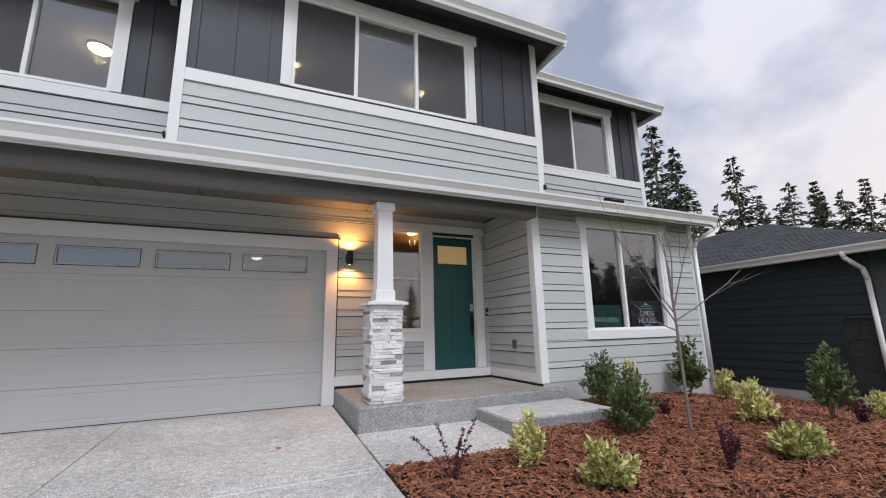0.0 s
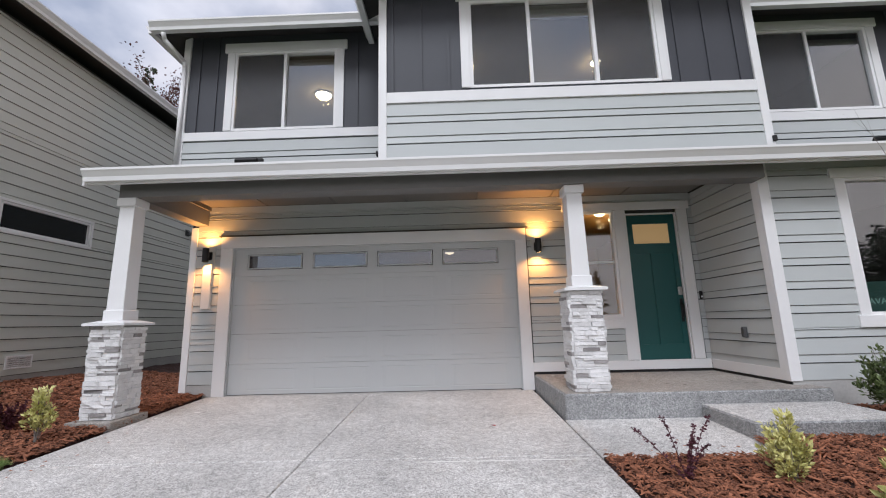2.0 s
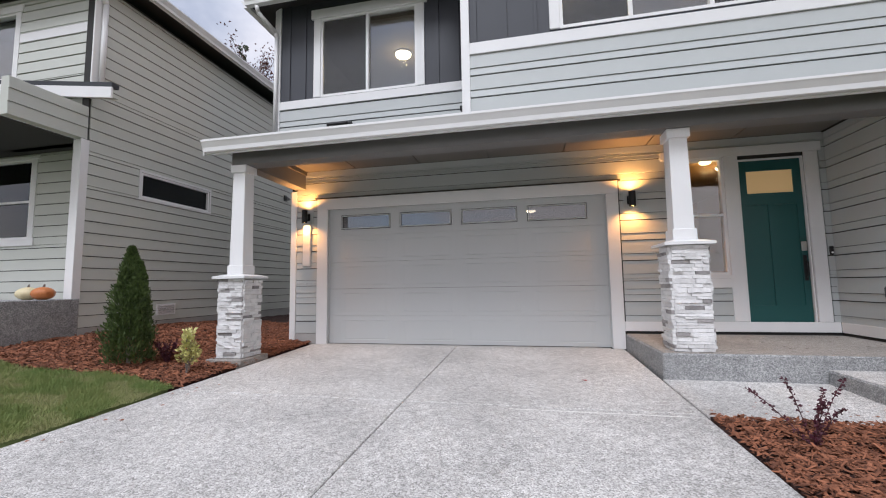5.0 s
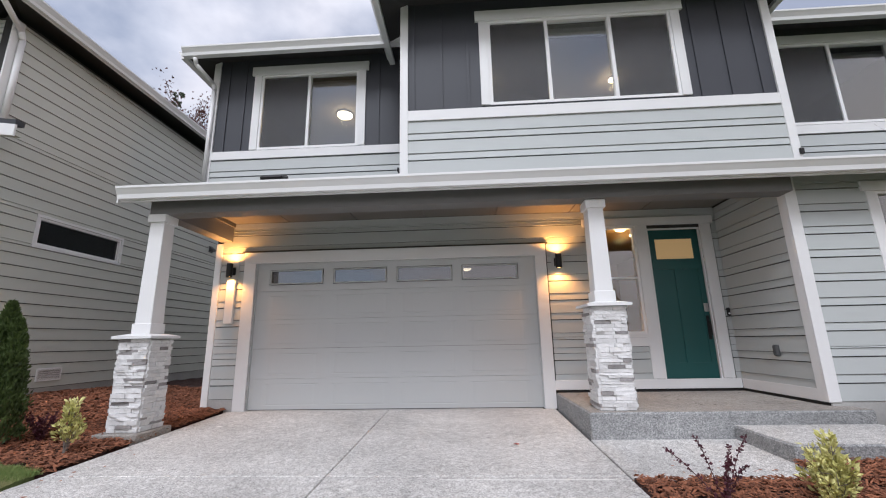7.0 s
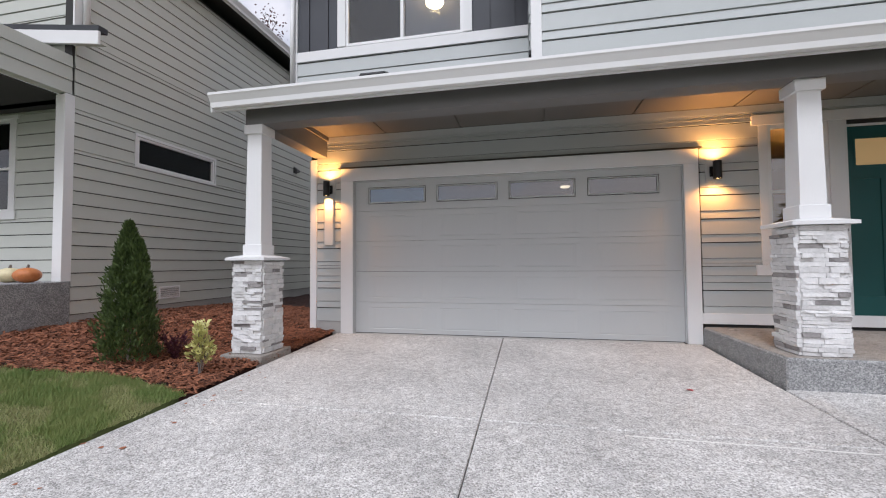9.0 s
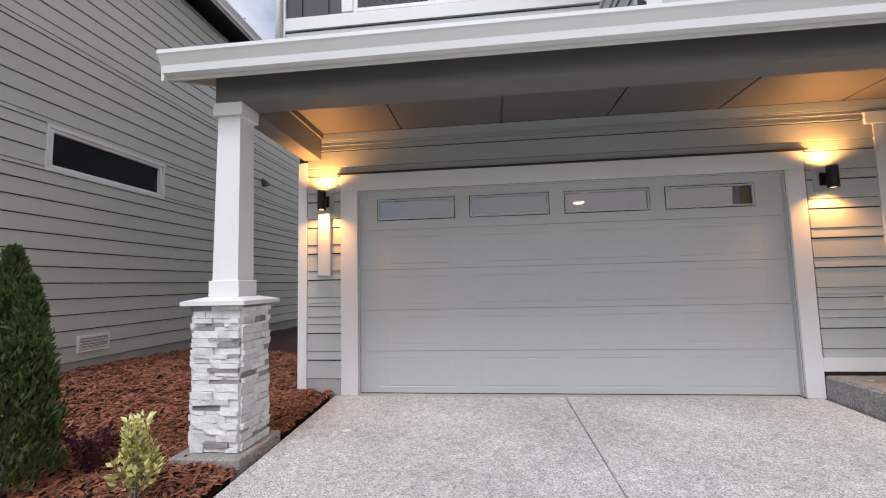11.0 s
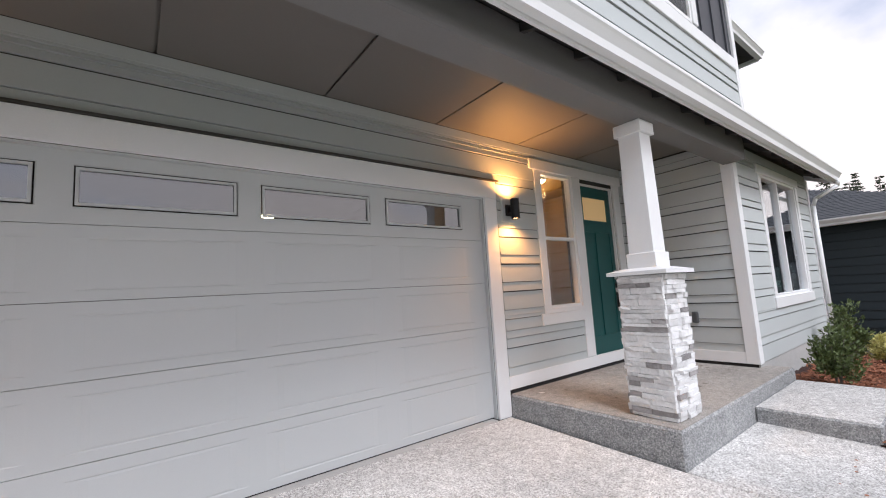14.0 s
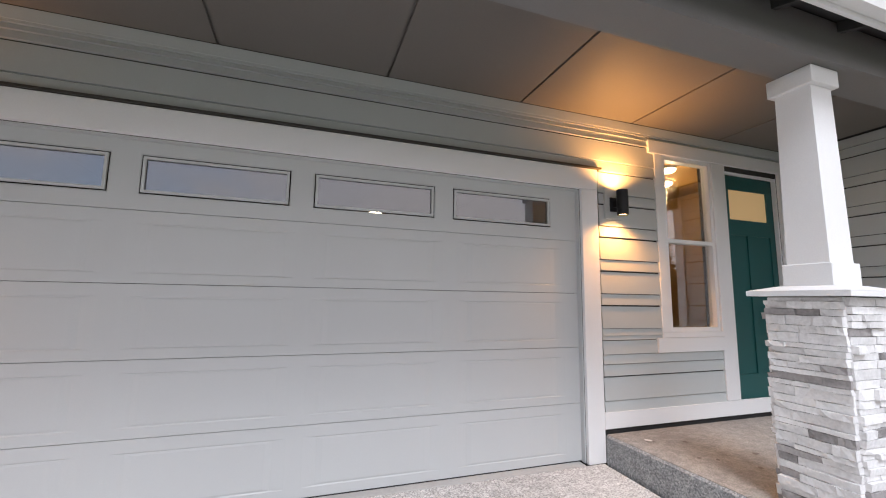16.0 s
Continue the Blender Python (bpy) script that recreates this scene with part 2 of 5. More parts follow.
LEAF_DARK = material("laurel_leaf", (0.026, 0.050, 0.016), 0.40, 0.4, 6, 30, 0.0, tint=(0.19, 0.25, 0.085), by_island=1.1)
LEAF_VAR = material("variegated_leaf", (0.11, 0.15, 0.035), 0.5, 0.3, 6, 30, 0.0, tint=(0.78, 0.70, 0.26), by_island=1.3)
LEAF_LIME = material("lime_leaf", (0.20, 0.29, 0.035), 0.5, 0.3, 6, 30, 0.0, tint=(0.70, 0.72, 0.30), by_island=1.4)
LEAF_NEW = material("yellow_new_leaf", (0.52, 0.50, 0.075), 0.5, 0.3, 6, 30, 0.0, tint=(0.88, 0.84, 0.42), by_island=1.0)
LEAF_RED = material("barberry_leaf", (0.070, 0.012, 0.024), 0.6, 0.35, 6, 30, 0.0, by_island=0.9)
LEAF_THUJA = material("arborvitae_leaf", (0.022, 0.048, 0.012), 0.6, 0.45, 5, 30, 0.0, tint=(0.11, 0.165, 0.04), by_island=1.0)
LEAF_FIR = material("fir_needle", (0.030, 0.046, 0.024), 0.7, 0.4, 0.6, 8, 0.0, tint=(0.075, 0.095, 0.045), by_island=0.8)
LEAF_RUST = material("rust_leaf", (0.11, 0.035, 0.028), 0.7, 0.4, 0.8, 8, 0.0, by_island=0.9)
LAMP_GLOW = glowing("warm_lamp_lens", (1.0, 0.60, 0.24), 7.0)
CEIL_GLOW = glowing("ceiling_lamp_lens", (1.0, 0.80, 0.50), 7.0)
SIGN_DARK = material("sign_board", (0.012, 0.014, 0.028), 0.4, 0.05, 3, 40, 0.0)
SIGN_GREEN = material("sign_board_green", (0.016, 0.05, 0.042), 0.4, 0.05, 3, 40, 0.0)
SIGN_INK = material("sign_lettering", (0.5, 0.51, 0.51), 0.5, 0.02, 3, 40, 0.0)
SIGN_INK_GREEN = material("sign_lettering_green", (0.22, 0.36, 0.31), 0.5, 0.02, 3, 40, 0.0)
PLASTIC = material("grey_plastic", (0.07, 0.072, 0.075), 0.5, 0.08, 5, 60, 0.0)
METER = material("grey_meter_paint", (0.24, 0.28, 0.30), 0.5, 0.12, 5, 60, 0.1)
PUMPKIN = material("orange_pumpkin", (0.50, 0.17, 0.05), 0.5, 0.2, 8, 40, 0.1)
GOURD = material("cream_pumpkin", (0.66, 0.58, 0.36), 0.5, 0.15, 8, 40, 0.1)
LEAF_FALLEN = material("fallen_leaf", (0.34, 0.045, 0.05), 0.7, 0.3, 20, 80, 0.0)
PAPER = material("paper_scrap", (0.7, 0.69, 0.66), 0.7, 0.1, 20, 80, 0.0)


# ---- mesh helpers ----
def part(name, bm, mat, parent=None, label="", smooth=False):
    me = bpy.data.meshes.new(name)
    bm.to_mesh(me)
    bm.free()
    me.materials.append(mat)
    if smooth:
        for p in me.polygons:
            p.use_smooth = True
    ob = new(name, me)
    if parent:
        ob.parent = parent
    return tagged(ob, label)


def box(bm, x0, x1, y0, y1, z0, z1, bevel=0.0):
    m = Matrix.LocRotScale(((x0 + x1) / 2, (y0 + y1) / 2, (z0 + z1) / 2), None, (abs(x1 - x0), abs(y1 - y0), abs(z1 - z0)))
    made = bmesh.ops.create_cube(bm, size=1, matrix=m)
    if bevel:
        edges = {e for v in made["verts"] for e in v.link_edges}
        bmesh.ops.bevel(bm, geom=list(edges), offset=bevel, segments=1, affect="EDGES")
    return bm


def boxed(*a, bevel=0.0):
    return box(bmesh.new(), *a, bevel=bevel)


def prism(profile, x0, x1):
    """A (y, z) profile drawn out along x."""
    bm = bmesh.new()
    a = [bm.verts.new((x0, y, z)) for y, z in profile]
    b = [bm.verts.new((x1, y, z)) for y, z in profile]
    n = len(profile)
    for i in range(n):
        bm.faces.new((a[i], a[(i + 1) % n], b[(i + 1) % n], b[i]))
    bm.faces.new(a[::-1])
    bm.faces.new(b)
    bmesh.ops.recalc_face_normals(bm, faces=bm.faces)
    return bm


def cyl(bm, a, b, r0, r1=None, n=12, caps=True):
    """A tapered round bar from a to b."""
    a, b = Vector(a), Vector(b)
    q = (b - a).to_track_quat("Z", "Y").to_matrix().to_4x4()
    m = Matrix.Translation((a + b) / 2) @ q
    bmesh.ops.create_cone(bm, cap_ends=caps, segments=n, radius1=r0, radius2=r0 if r1 is None else r1, depth=(b - a).length, matrix=m)
    return bm


def tube(points, r, n=8):
    """A bent pipe through points."""
    bm = bmesh.new()
    for a, b in zip(points, points[1:]):
        cyl(bm, a, b, r, r, n)
    for p in points[1:-1]:
        bmesh.ops.create_uvsphere(bm, u_segments=n, v_segments=6, radius=r * 1.01, matrix=Matrix.Translation(p))
    return bm


def frame_bars(u0, u1, z0, z1, w, y0, y1):
    """Four bars round an opening, butted end to end."""
    bm = bmesh.new()
    box(bm, u0, u0 + w, y0, y1, z0, z1)
    box(bm, u1 - w, u1, y0, y1, z0, z1)
    box(bm, u0 + w, u1 - w, y0, y1, z0, z0 + w)
    box(bm, u0 + w, u1 - w, y0, y1, z1 - w, z1)
    return bm


def holder(name, m=None):
    ob = new(name)
    ob.empty_display_size = 0.2
    if m is not None:
        ob.matrix_world = m
    return ob


def wall(name, m, u0, u1, z0, z1, holes, mat, thick=0.14, label=""):
    """A wall in its own frame: u along it, its face at 0, outward -y; openings go through."""
    us = sorted({u0, u1, *[min(max(h[i], u0), u1) for h in holes for i in (0, 1)]})
    zs = sorted({z0, z1, *[min(max(h[i], z0), z1) for h in holes for i in (2, 3)]})
    bm = bmesh.new()
    for a, b in zip(us, us[1:]):
        c0 = None
        for c, d in zip(zs, zs[1:]):
            solid = not any(h[0] < (a + b) / 2 < h[1] and h[2] < (c + d) / 2 < h[3] for h in holes)
            if solid and c0 is None:
                c0 = c
            if not solid and c0 is not None:
                box(bm, a, b, 0, thick, c0, c)
                c0 = None
        if c0 is not None:
            box(bm, a, b, 0, thick, c0, zs[-1])
    ob = part(name, bm, mat)
    ob.matrix_world = m
    return tagged(ob, label, "wall", kind="structure")


def unit_board():
    """A lapped board one by one: thin at its top, thick at its butt."""
    # Stops short of its course, so the dark backing reads as a shadow line.
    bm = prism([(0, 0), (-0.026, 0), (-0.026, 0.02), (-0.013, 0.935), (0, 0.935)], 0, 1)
    me = bpy.data.meshes.new("siding_board")
    bm.to_mesh(me)
    bm.free()
    return me


BOARD = {}


def siding(parent, mat, u0, u1, courses, holes, name="siding_board"):
    """Boards course by course, cut round the openings."""
    if mat.name not in BOARD:
        BOARD[mat.name] = unit_board()
        BOARD[mat.name].materials.append(mat)
    for c0, c1 in courses:
        cuts = sorted({c0, c1, *[h[i] for h in holes for i in (2, 3) if c0 + 0.004 < h[i] < c1 - 0.004]})
        for a, b in zip(cuts, cuts[1:]):
            free = [(u0, u1)]
            for h in holes:
                if h[2] < (a + b) / 2 < h[3]:
                    free = [p for s, e in free for p in ((s, min(e, h[0])), (max(s, h[1]), e)) if p[1] - p[0] > 0.01]
            for s, e in free:
                ob = new(name, BOARD[mat.name])
                ob.parent = parent
                ob.location, ob.scale = (s, 0, a), (e - s, 1, b - a)


def laps(z0, z1, start=0.193, wide=0.218, narrow=0.1065):
    """Courses of a wide and a narrow board by turns, on one grid for the whole house."""
    out, z, k = [], start, 0
    while z < z1:
        h = wide if k % 2 == 0 else narrow
        if z + h > z0:
            out.append((max(z, z0), min(z + h, z1)))
        z, k = z + h, k + 1
    return [c for c in out if c[1] - c[0] > 0.01]


def even_laps(z0, z1, h):
    n = math.ceil((z1 - z0) / h)
    return [(z0 + i * h, min(z0 + (i + 1) * h, z1)) for i in range(n)]


def trim(name, parent, u0, u1, z0, z1, mat=None, y0=-0.03, y1=0.0):
    return part(name, boxed(u0, u1, y0, y1, z0, z1, bevel=0.003), mat or WHITE, parent)


def window(name, m, u0, u1, z0, z1, splits=(), screens=(), head=0.15, jamb=0.12, sill=0.0, label="", rail=None, jambs=(1, 1), pane_mat=None):
    """A window in its wall's frame: casing, vinyl frame, mullions, panes and insect screens."""
    ob = tagged(holder(name, m), label, "window", kind="structure")
    part("window_frame", frame_bars(u0, u1, z0, z1, 0.04, -0.012, 0.07), VINYL, ob)
    if jambs[0]:
        trim("casing", ob, u0 - jamb, u0, z0, z1)
    if jambs[1]:
        trim("casing", ob, u1, u1 + jamb, z0, z1)
    if head:
        trim("head_casing", ob, u0 - jamb - 0.05, u1 + jamb + 0.05, z1, z1 + head, y0=-0.04)
    if sill:
        trim("window_sill", ob, u0 - jamb - 0.04, u1 + jamb + 0.04, z0 - sill, z0, y0=-0.045)
    us = [u0 + 0.04, *splits, u1 - 0.04]
    for s in splits:
        part("mullion", boxed(s - 0.025, s + 0.025, -0.012, 0.065, z0 + 0.04, z1 - 0.04, bevel=0.003), VINYL, ob)
    zs = [z0 + 0.04, z1 - 0.04] if rail is None else [z0 + 0.04, rail, z1 - 0.04]
    if rail is not None:
        part("meeting_rail", boxed(u0 + 0.04, u1 - 0.04, -0.012, 0.06, rail - 0.02, rail + 0.02, bevel=0.003), VINYL, ob)
    for i, (a, b) in enumerate(zip(us, us[1:])):
        for c, d in zip(zs, zs[1:]):
            pane = part("pane", boxed(a - 0.01, b + 0.01, 0.034 + 0.005 * (i % 2), 0.038 + 0.005 * (i % 2), c - 0.01, d + 0.01), pane_mat or GLASS, ob)
            pane.visible_shadow = False
        if i in screens:
            sc = part("insect_screen", boxed(a + 0.004, b - 0.004, 0.012, 0.014, zs[0] + 0.004, zs[-1] - 0.004), SCREEN, ob, "dark insect screen")
            sc.visible_shadow = False
    return ob


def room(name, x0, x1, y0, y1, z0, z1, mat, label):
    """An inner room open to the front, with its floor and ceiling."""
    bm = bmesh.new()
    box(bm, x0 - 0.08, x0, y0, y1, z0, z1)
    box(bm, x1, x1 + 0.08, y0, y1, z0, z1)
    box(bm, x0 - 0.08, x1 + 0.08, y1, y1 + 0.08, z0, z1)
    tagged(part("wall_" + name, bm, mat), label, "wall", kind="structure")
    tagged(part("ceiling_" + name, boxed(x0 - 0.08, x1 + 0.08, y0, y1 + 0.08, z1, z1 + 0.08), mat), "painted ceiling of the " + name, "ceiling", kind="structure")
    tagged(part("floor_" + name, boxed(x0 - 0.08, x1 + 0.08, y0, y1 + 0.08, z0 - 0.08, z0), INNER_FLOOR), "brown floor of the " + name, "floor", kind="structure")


def ceiling_light(x, y, z, r=0.15, power=9):
    ob = tagged(holder("ceiling_light", pose(x, y, z)), "lit round flush ceiling light with warm lens", "ceiling light", group="lit ceiling lights")
    part("base", cyl(bmesh.new(), (0, 0, -0.03), (0, 0, 0), r * 1.05, n=24), WHITE, ob)
    bm = bmesh.new()
    bmesh.ops.create_uvsphere(bm, u_segments=20, v_segments=10, radius=r, matrix=Matrix.Translation((0, 0, -0.03)) @ Matrix.Diagonal((1, 1, 0.45, 1)))
    part("lens", bm, CEIL_GLOW, ob, "glowing warm lens", smooth=True)
    lamp = new("ceiling_lamp", bpy.data.lights.new("ceiling_lamp", "POINT"))
    lamp.data.energy, lamp.data.color, lamp.data.shadow_soft_size = power, (1.0, 0.66, 0.30), 0.1
    lamp.location = (x, y, z - 0.22)
    return ob


def gutter(name, parent, m, length, mat=None, h=0.15, d=0.12):
    """A K-profile gutter along local x, its back at y = 0."""
    prof = [(0, 0), (-d * 0.55, 0), (-d * 0.62, h * 0.35), (-d * 0.9, h * 0.72), (-d, h * 0.82), (-d, h), (-d * 0.9, h), (-d * 0.86, h * 0.88), (-0.01, h * 0.88), (-0.01, h), (0, h)]
    ob = part(name, prism(prof, 0, length), mat or WHITE, parent)
    ob.matrix_local = m
    return ob


def hip_roof(name, x0, x1, y0, y1, ze, slope, label, thick=0.10):
    """Four slopes over a rectangle, with a board underside and a fascia all round."""
    run = min(x1 - x0, y1 - y0) / 2
    zr = ze + run * slope
    if x1 - x0 >= y1 - y0:
        ridge = [(x0 + run, (y0 + y1) / 2), (x1 - run, (y0 + y1) / 2)]
        order = [(0, 1, "b", "a"), (1, 2, "b"), (2, 3, "a", "b"), (3, 0, "a")]
    else:
        ridge = [((x0 + x1) / 2, y0 + run), ((x0 + x1) / 2, y1 - run)]
        order = [(0, 1, "a"), (1, 2, "b", "a"), (2, 3, "b"), (3, 0, "a", "b")]
    corner = [(x0, y0), (x1, y0), (x1, y1), (x0, y1)]
    ob = tagged(holder(name), label, "roof", kind="structure")
    # The underside copy takes the near-black colour that carries the eave shade.
    for which, dz, mat in (("shingle_slope", 0.0, ROOFING), ("eave_soffit", -thick, SHADE_BLACK)):
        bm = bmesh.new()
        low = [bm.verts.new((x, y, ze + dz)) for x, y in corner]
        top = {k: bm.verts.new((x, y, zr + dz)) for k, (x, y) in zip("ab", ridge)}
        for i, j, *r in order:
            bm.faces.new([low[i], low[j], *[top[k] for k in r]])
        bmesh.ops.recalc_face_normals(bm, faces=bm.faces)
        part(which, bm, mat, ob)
    bm = bmesh.new()
    f = 0.025
    box(bm, x0, x1, y0, y0 + f, ze - thick - 0.05, ze - 0.004)
    box(bm, x0, x1, y1 - f, y1, ze - thick - 0.05, ze - 0.004)
    box(bm, x0, x0 + f, y0 + f, y1 - f, ze - thick - 0.05, ze - 0.004)
    box(bm, x1 - f, x1, y0 + f, y1 - f, ze - thick - 0.05, ze - 0.004)
    part("fascia", bm, WHITE, ob)
    return ob


def text_mesh(name, body, size, mat, parent, x, y, z, bold=0.0):
    """Lettering in the built-in font, standing up and facing -y."""
    cu = bpy.data.curves.new(name, "FONT")
    cu.body, cu.size, cu.align_x, cu.align_y, cu.extrude, cu.offset = body, size, "CENTER", "CENTER", 0.001, bold
    tmp = bpy.data.objects.new(name, cu)
    scene.collection.objects.link(tmp)
    bpy.context.view_layer.update()
    me = bpy.data.meshes.new_from_object(tmp.evaluated_get(bpy.context.evaluated_depsgraph_get()))
    bpy.data.objects.remove(tmp)
    me.materials.clear()
    me.materials.append(mat)
    ob = new(name, me)
    ob.parent = parent
    ob.matrix_local = pose(x, y, z, 90)
    return ob


# ---- the shape of the ground ----
def smooth(a, b, v):
    t = min(max((v - a) / (b - a), 0), 1)
    return t * t * (3 - 2 * t)


def drive_z(y):
    return -0.031 * (7.0 - y)


def ground_z(x, y):
    """Height of the soil: level with the drive, up to the neighbour on one side, down to the other."""
    z = drive_z(max(min(y, 7.0), -14.0))
    if x < -2.7:
        z += 0.30 * smooth(-2.7, -6.0, x) + 0.02
        z -= 0.10 * smooth(6.0, 10.0, y) * smooth(-2.7, -6.0, x)
    if x > 2.6:
        z += 0.05 * smooth(3.4, 5.2, y) * (1 - smooth(5.5, 8.0, x))
        z -= 0.50 * smooth(7.5, 12.2, x)
    return z


# the ground: one sheet to the horizon
bm = bmesh.new()
xs = [-900, -300, -120, -60, -30, -18, -12, -9, *np.arange(-7.5, 14.01, 0.5).tolist(), 17, 22, 30, 60, 120, 300, 900]
ys = [-900, -300, -120, -60, -30, -18, -14, *np.arange(-12, 17.01, 0.5).tolist(), 20, 30, 60, 120, 300, 900]
grid = [[bm.verts.new((x, y, ground_z(x, y) - 0.14)) for x in xs] for y in ys]
for r0, r1 in zip(grid, grid[1:]):
    for i in range(len(xs) - 1):
        bm.faces.new((r0[i], r0[i + 1], r1[i + 1], r1[i]))
tagged(part("ground", bm, SOIL, smooth=True), "earth and rough grass reaching to the horizon", "ground", kind="structure")


def bed(name, inside, x0, x1, y0, y1, step, mat, label, category, rough=0.012):
    """A patch of ground surface over the cells that lie inside."""
    bm = bmesh.new()
    made = {}

    def vert(i, j):
        if (i, j) not in made:
            x, y = x0 + i * step, y0 + j * step
            made[i, j] = bm.verts.new((x, y, ground_z(x, y) + rough * noise.noise((x * 5, y * 5, 0)) + rough * 0.7 * noise.noise((x * 17, y * 17, 3))))
        return made[i, j]

    for i in range(int((x1 - x0) / step)):
        for j in range(int((y1 - y0) / step)):
            if inside(x0 + (i + 0.5) * step, y0 + (j + 0.5) * step):
                bm.faces.new((vert(i, j), vert(i + 1, j), vert(i + 1, j + 1), vert(i, j + 1)))
    edge = bmesh.ops.extrude_edge_only(bm, edges=[e for e in bm.edges if e.is_boundary])
    for v in edge["geom"]:
        if isinstance(v, bmesh.types.BMVert):
            v.co.z -= 0.2
    return tagged(part(name, bm, mat, smooth=True), label, category, kind="structure")


def lawn_line(x):
    """How far the lawn on the far side of the drive reaches towards the house."""
    return 4.12 + 0.10 * math.sin(3 * x) - 0.18 * smooth(-3.0, -5.0, x)


def in_lawn(x, y):
    return -9.0 < x < -2.74 and y < lawn_line(x)


def in_left_bed(x, y):
    return -6.1 < x < -2.74 and y >= lawn_line(x) and not (x > -3.2 and y > 6.98) or (-9 < x <= -6.1 and lawn_line(x) <= y < 5.3)


def in_right_bed(x, y):
    if not (2.64 < x < 12.4 and 1.9 + 0.12 * math.sin(2 * x) < y < 9):
        return False
    return not (x < 4.2 and y > 3.9) and not (x < 5.8 and y > 4.27) and not (x < 9.48 and y > 5.45)


def in_right_lawn(x, y):
    return 2.64 < x < 20 and y <= 1.9 + 0.12 * math.sin(2 * x)


bed("mulch_bed_1", in_left_bed, -9.0, -2.74, 3.5, 14, 0.1, MULCH, "reddish brown bark mulch between drive and neighbouring house", "mulch bed", 0.03)
bed("mulch_bed_2", in_right_bed, 2.64, 12.44, 1.5, 9, 0.1, MULCH, "reddish brown bark mulch planting bed before the house", "mulch bed", 0.03)
bed("lawn_1", in_lawn, -9.0, -2.74, -8, 4.4, 0.1, TURF, "patchy green lawn beside the drive", "lawn", 0.015)
bed("lawn_2", in_right_lawn, 2.64, 20.0, -8, 2.2, 0.2, TURF, "short green lawn beside the planting bed", "lawn", 0.015)

# ---- driveway, walk, porch ----
drive = tagged(holder("driveway"), "pale exposed-aggregate concrete driveway in jointed slabs", "driveway", kind="structure")


def slab(name, parent, x0, x1, y0, y1, mat, top=None, depth=0.12, bevel=0.008):
    bm = bmesh.new()
    box(bm, x0, x1, y0, y1, -depth, 0, bevel=bevel)
    for v in bm.verts:
        v.co.z += drive_z(v.co.y) if top is None else top
    return part(name, bm, mat, parent)


for x0, x1 in ((-2.72, -0.036), (-0.028, 2.63)):
    for y0, y1 in ((4.006, 6.96), (0.6, 3.998), (-3.0, 0.592), (-7.0, -3.008)):
        slab("concrete_slab", drive, x0, x1, y0, y1, DRIVE)
part("worn_edge", boxed(1.0, 2.5, 3.905, 3.917, drive_z(3.91) - 0.01, drive_z(3.91) + 0.0015), PAPER, drive, "pale scraped line")
part("door_sill", boxed(-2.44, 2.44, 6.96, 7.12, -0.10, 0.002, bevel=0.004), CONCRETE, drive)
walkway = tagged(holder("pavement"), "pale aggregate concrete front walk beside the porch", "walk", kind="structure")
slab("concrete_slab", walkway, 2.645, 4.25, 3.9, 5.153, DRIVE)
porch = tagged(holder("porch"), "raised concrete entrance porch with aggregate sides", "porch", kind="structure")
part("porch_slab", boxed(2.665, 5.80, 5.155, 6.98, -0.25, 0.228, bevel=0.015), STEP_SIDE, porch)
part("porch_top", boxed(2.685, 5.78, 5.175, 6.97, 0.225, 0.234), PORCH, porch)
step = tagged(part("porch_step", boxed(4.24, 5.79, 4.27, 5.153, -0.3, 0.083, bevel=0.015), STEP_SIDE), "wide grey aggregate concrete step before the porch", "step", kind="structure")
part("step_top", boxed(4.255, 5.775, 4.285, 5.145, 0.080, 0.088), DRIVE, step)

# ---- walls of the house ----
I4 = Matrix.Identity(4)
M_GAR, M_FRONT, M_LOW, M_UP = pose(0, 7.0, 0), pose(0, 5.283, 0), pose(0, 5.45, 0), pose(0, 6.324, 0)
M_SIDE = pose(5.57, 7.0, 0, 0, 0, -90)

g_open = (-2.44, 2.475, -0.1, 2.475)
sw_open, d_open = (3.505, 4.20, 1.125, 2.945), (4.40, 5.28, 0.30, 2.89)
w_gar = wall("wall_garage", M_GAR, -3.2, 5.57, -0.3, 3.3, [g_open, sw_open, d_open], LAP_SHADOW, label="pale grey lap-sided wall round the garage door and entrance")
gar_holes = [(-2.65, 2.68, -1, 2.69), (3.40, 5.47, 0.93, 3.07), (4.23, 5.47, 0, 1.1), (2.60, 5.57, 0, 0.42)]
siding(w_gar, SIDING, -3.08, 2.65, laps(0.193, 3.22), gar_holes)
siding(w_gar, SIDING, 2.65, 5.57, laps(0.30, 3.22), gar_holes)
part("foundation", boxed(-3.1, -2.66, -0.015, 0.0, -0.3, 0.185), CONCRETE, w_gar)
trim("corner_board", w_gar, -3.2, -3.085, 0.0, 2.86, y0=-0.032)
trim("garage_casing", w_gar, -2.65, -2.44, -0.005, 2.475, y0=-0.035)
trim("garage_casing", w_gar, 2.475, 2.66, -0.005, 2.475, y0=-0.035)
trim("garage_head", w_gar, -2.65, 2.66, 2.477, 2.68, y0=-0.04)
part("drip_flashing", boxed(-2.69, 2.70, -0.062, 0, 2.682, 2.70), FLASH, w_gar)
for u in (-2.44, 2.463):
    part("garage_jamb", boxed(u, u + 0.012, 0.003, 0.1, 0, 2.475), GARAGE, w_gar)
part("garage_jamb", boxed(-2.428, 2.463, 0.003, 0.1, 2.463, 2.475), GARAGE, w_gar)
trim("base_band", w_gar, 2.662, 5.538, 0.275, 0.42, y0=-0.032)
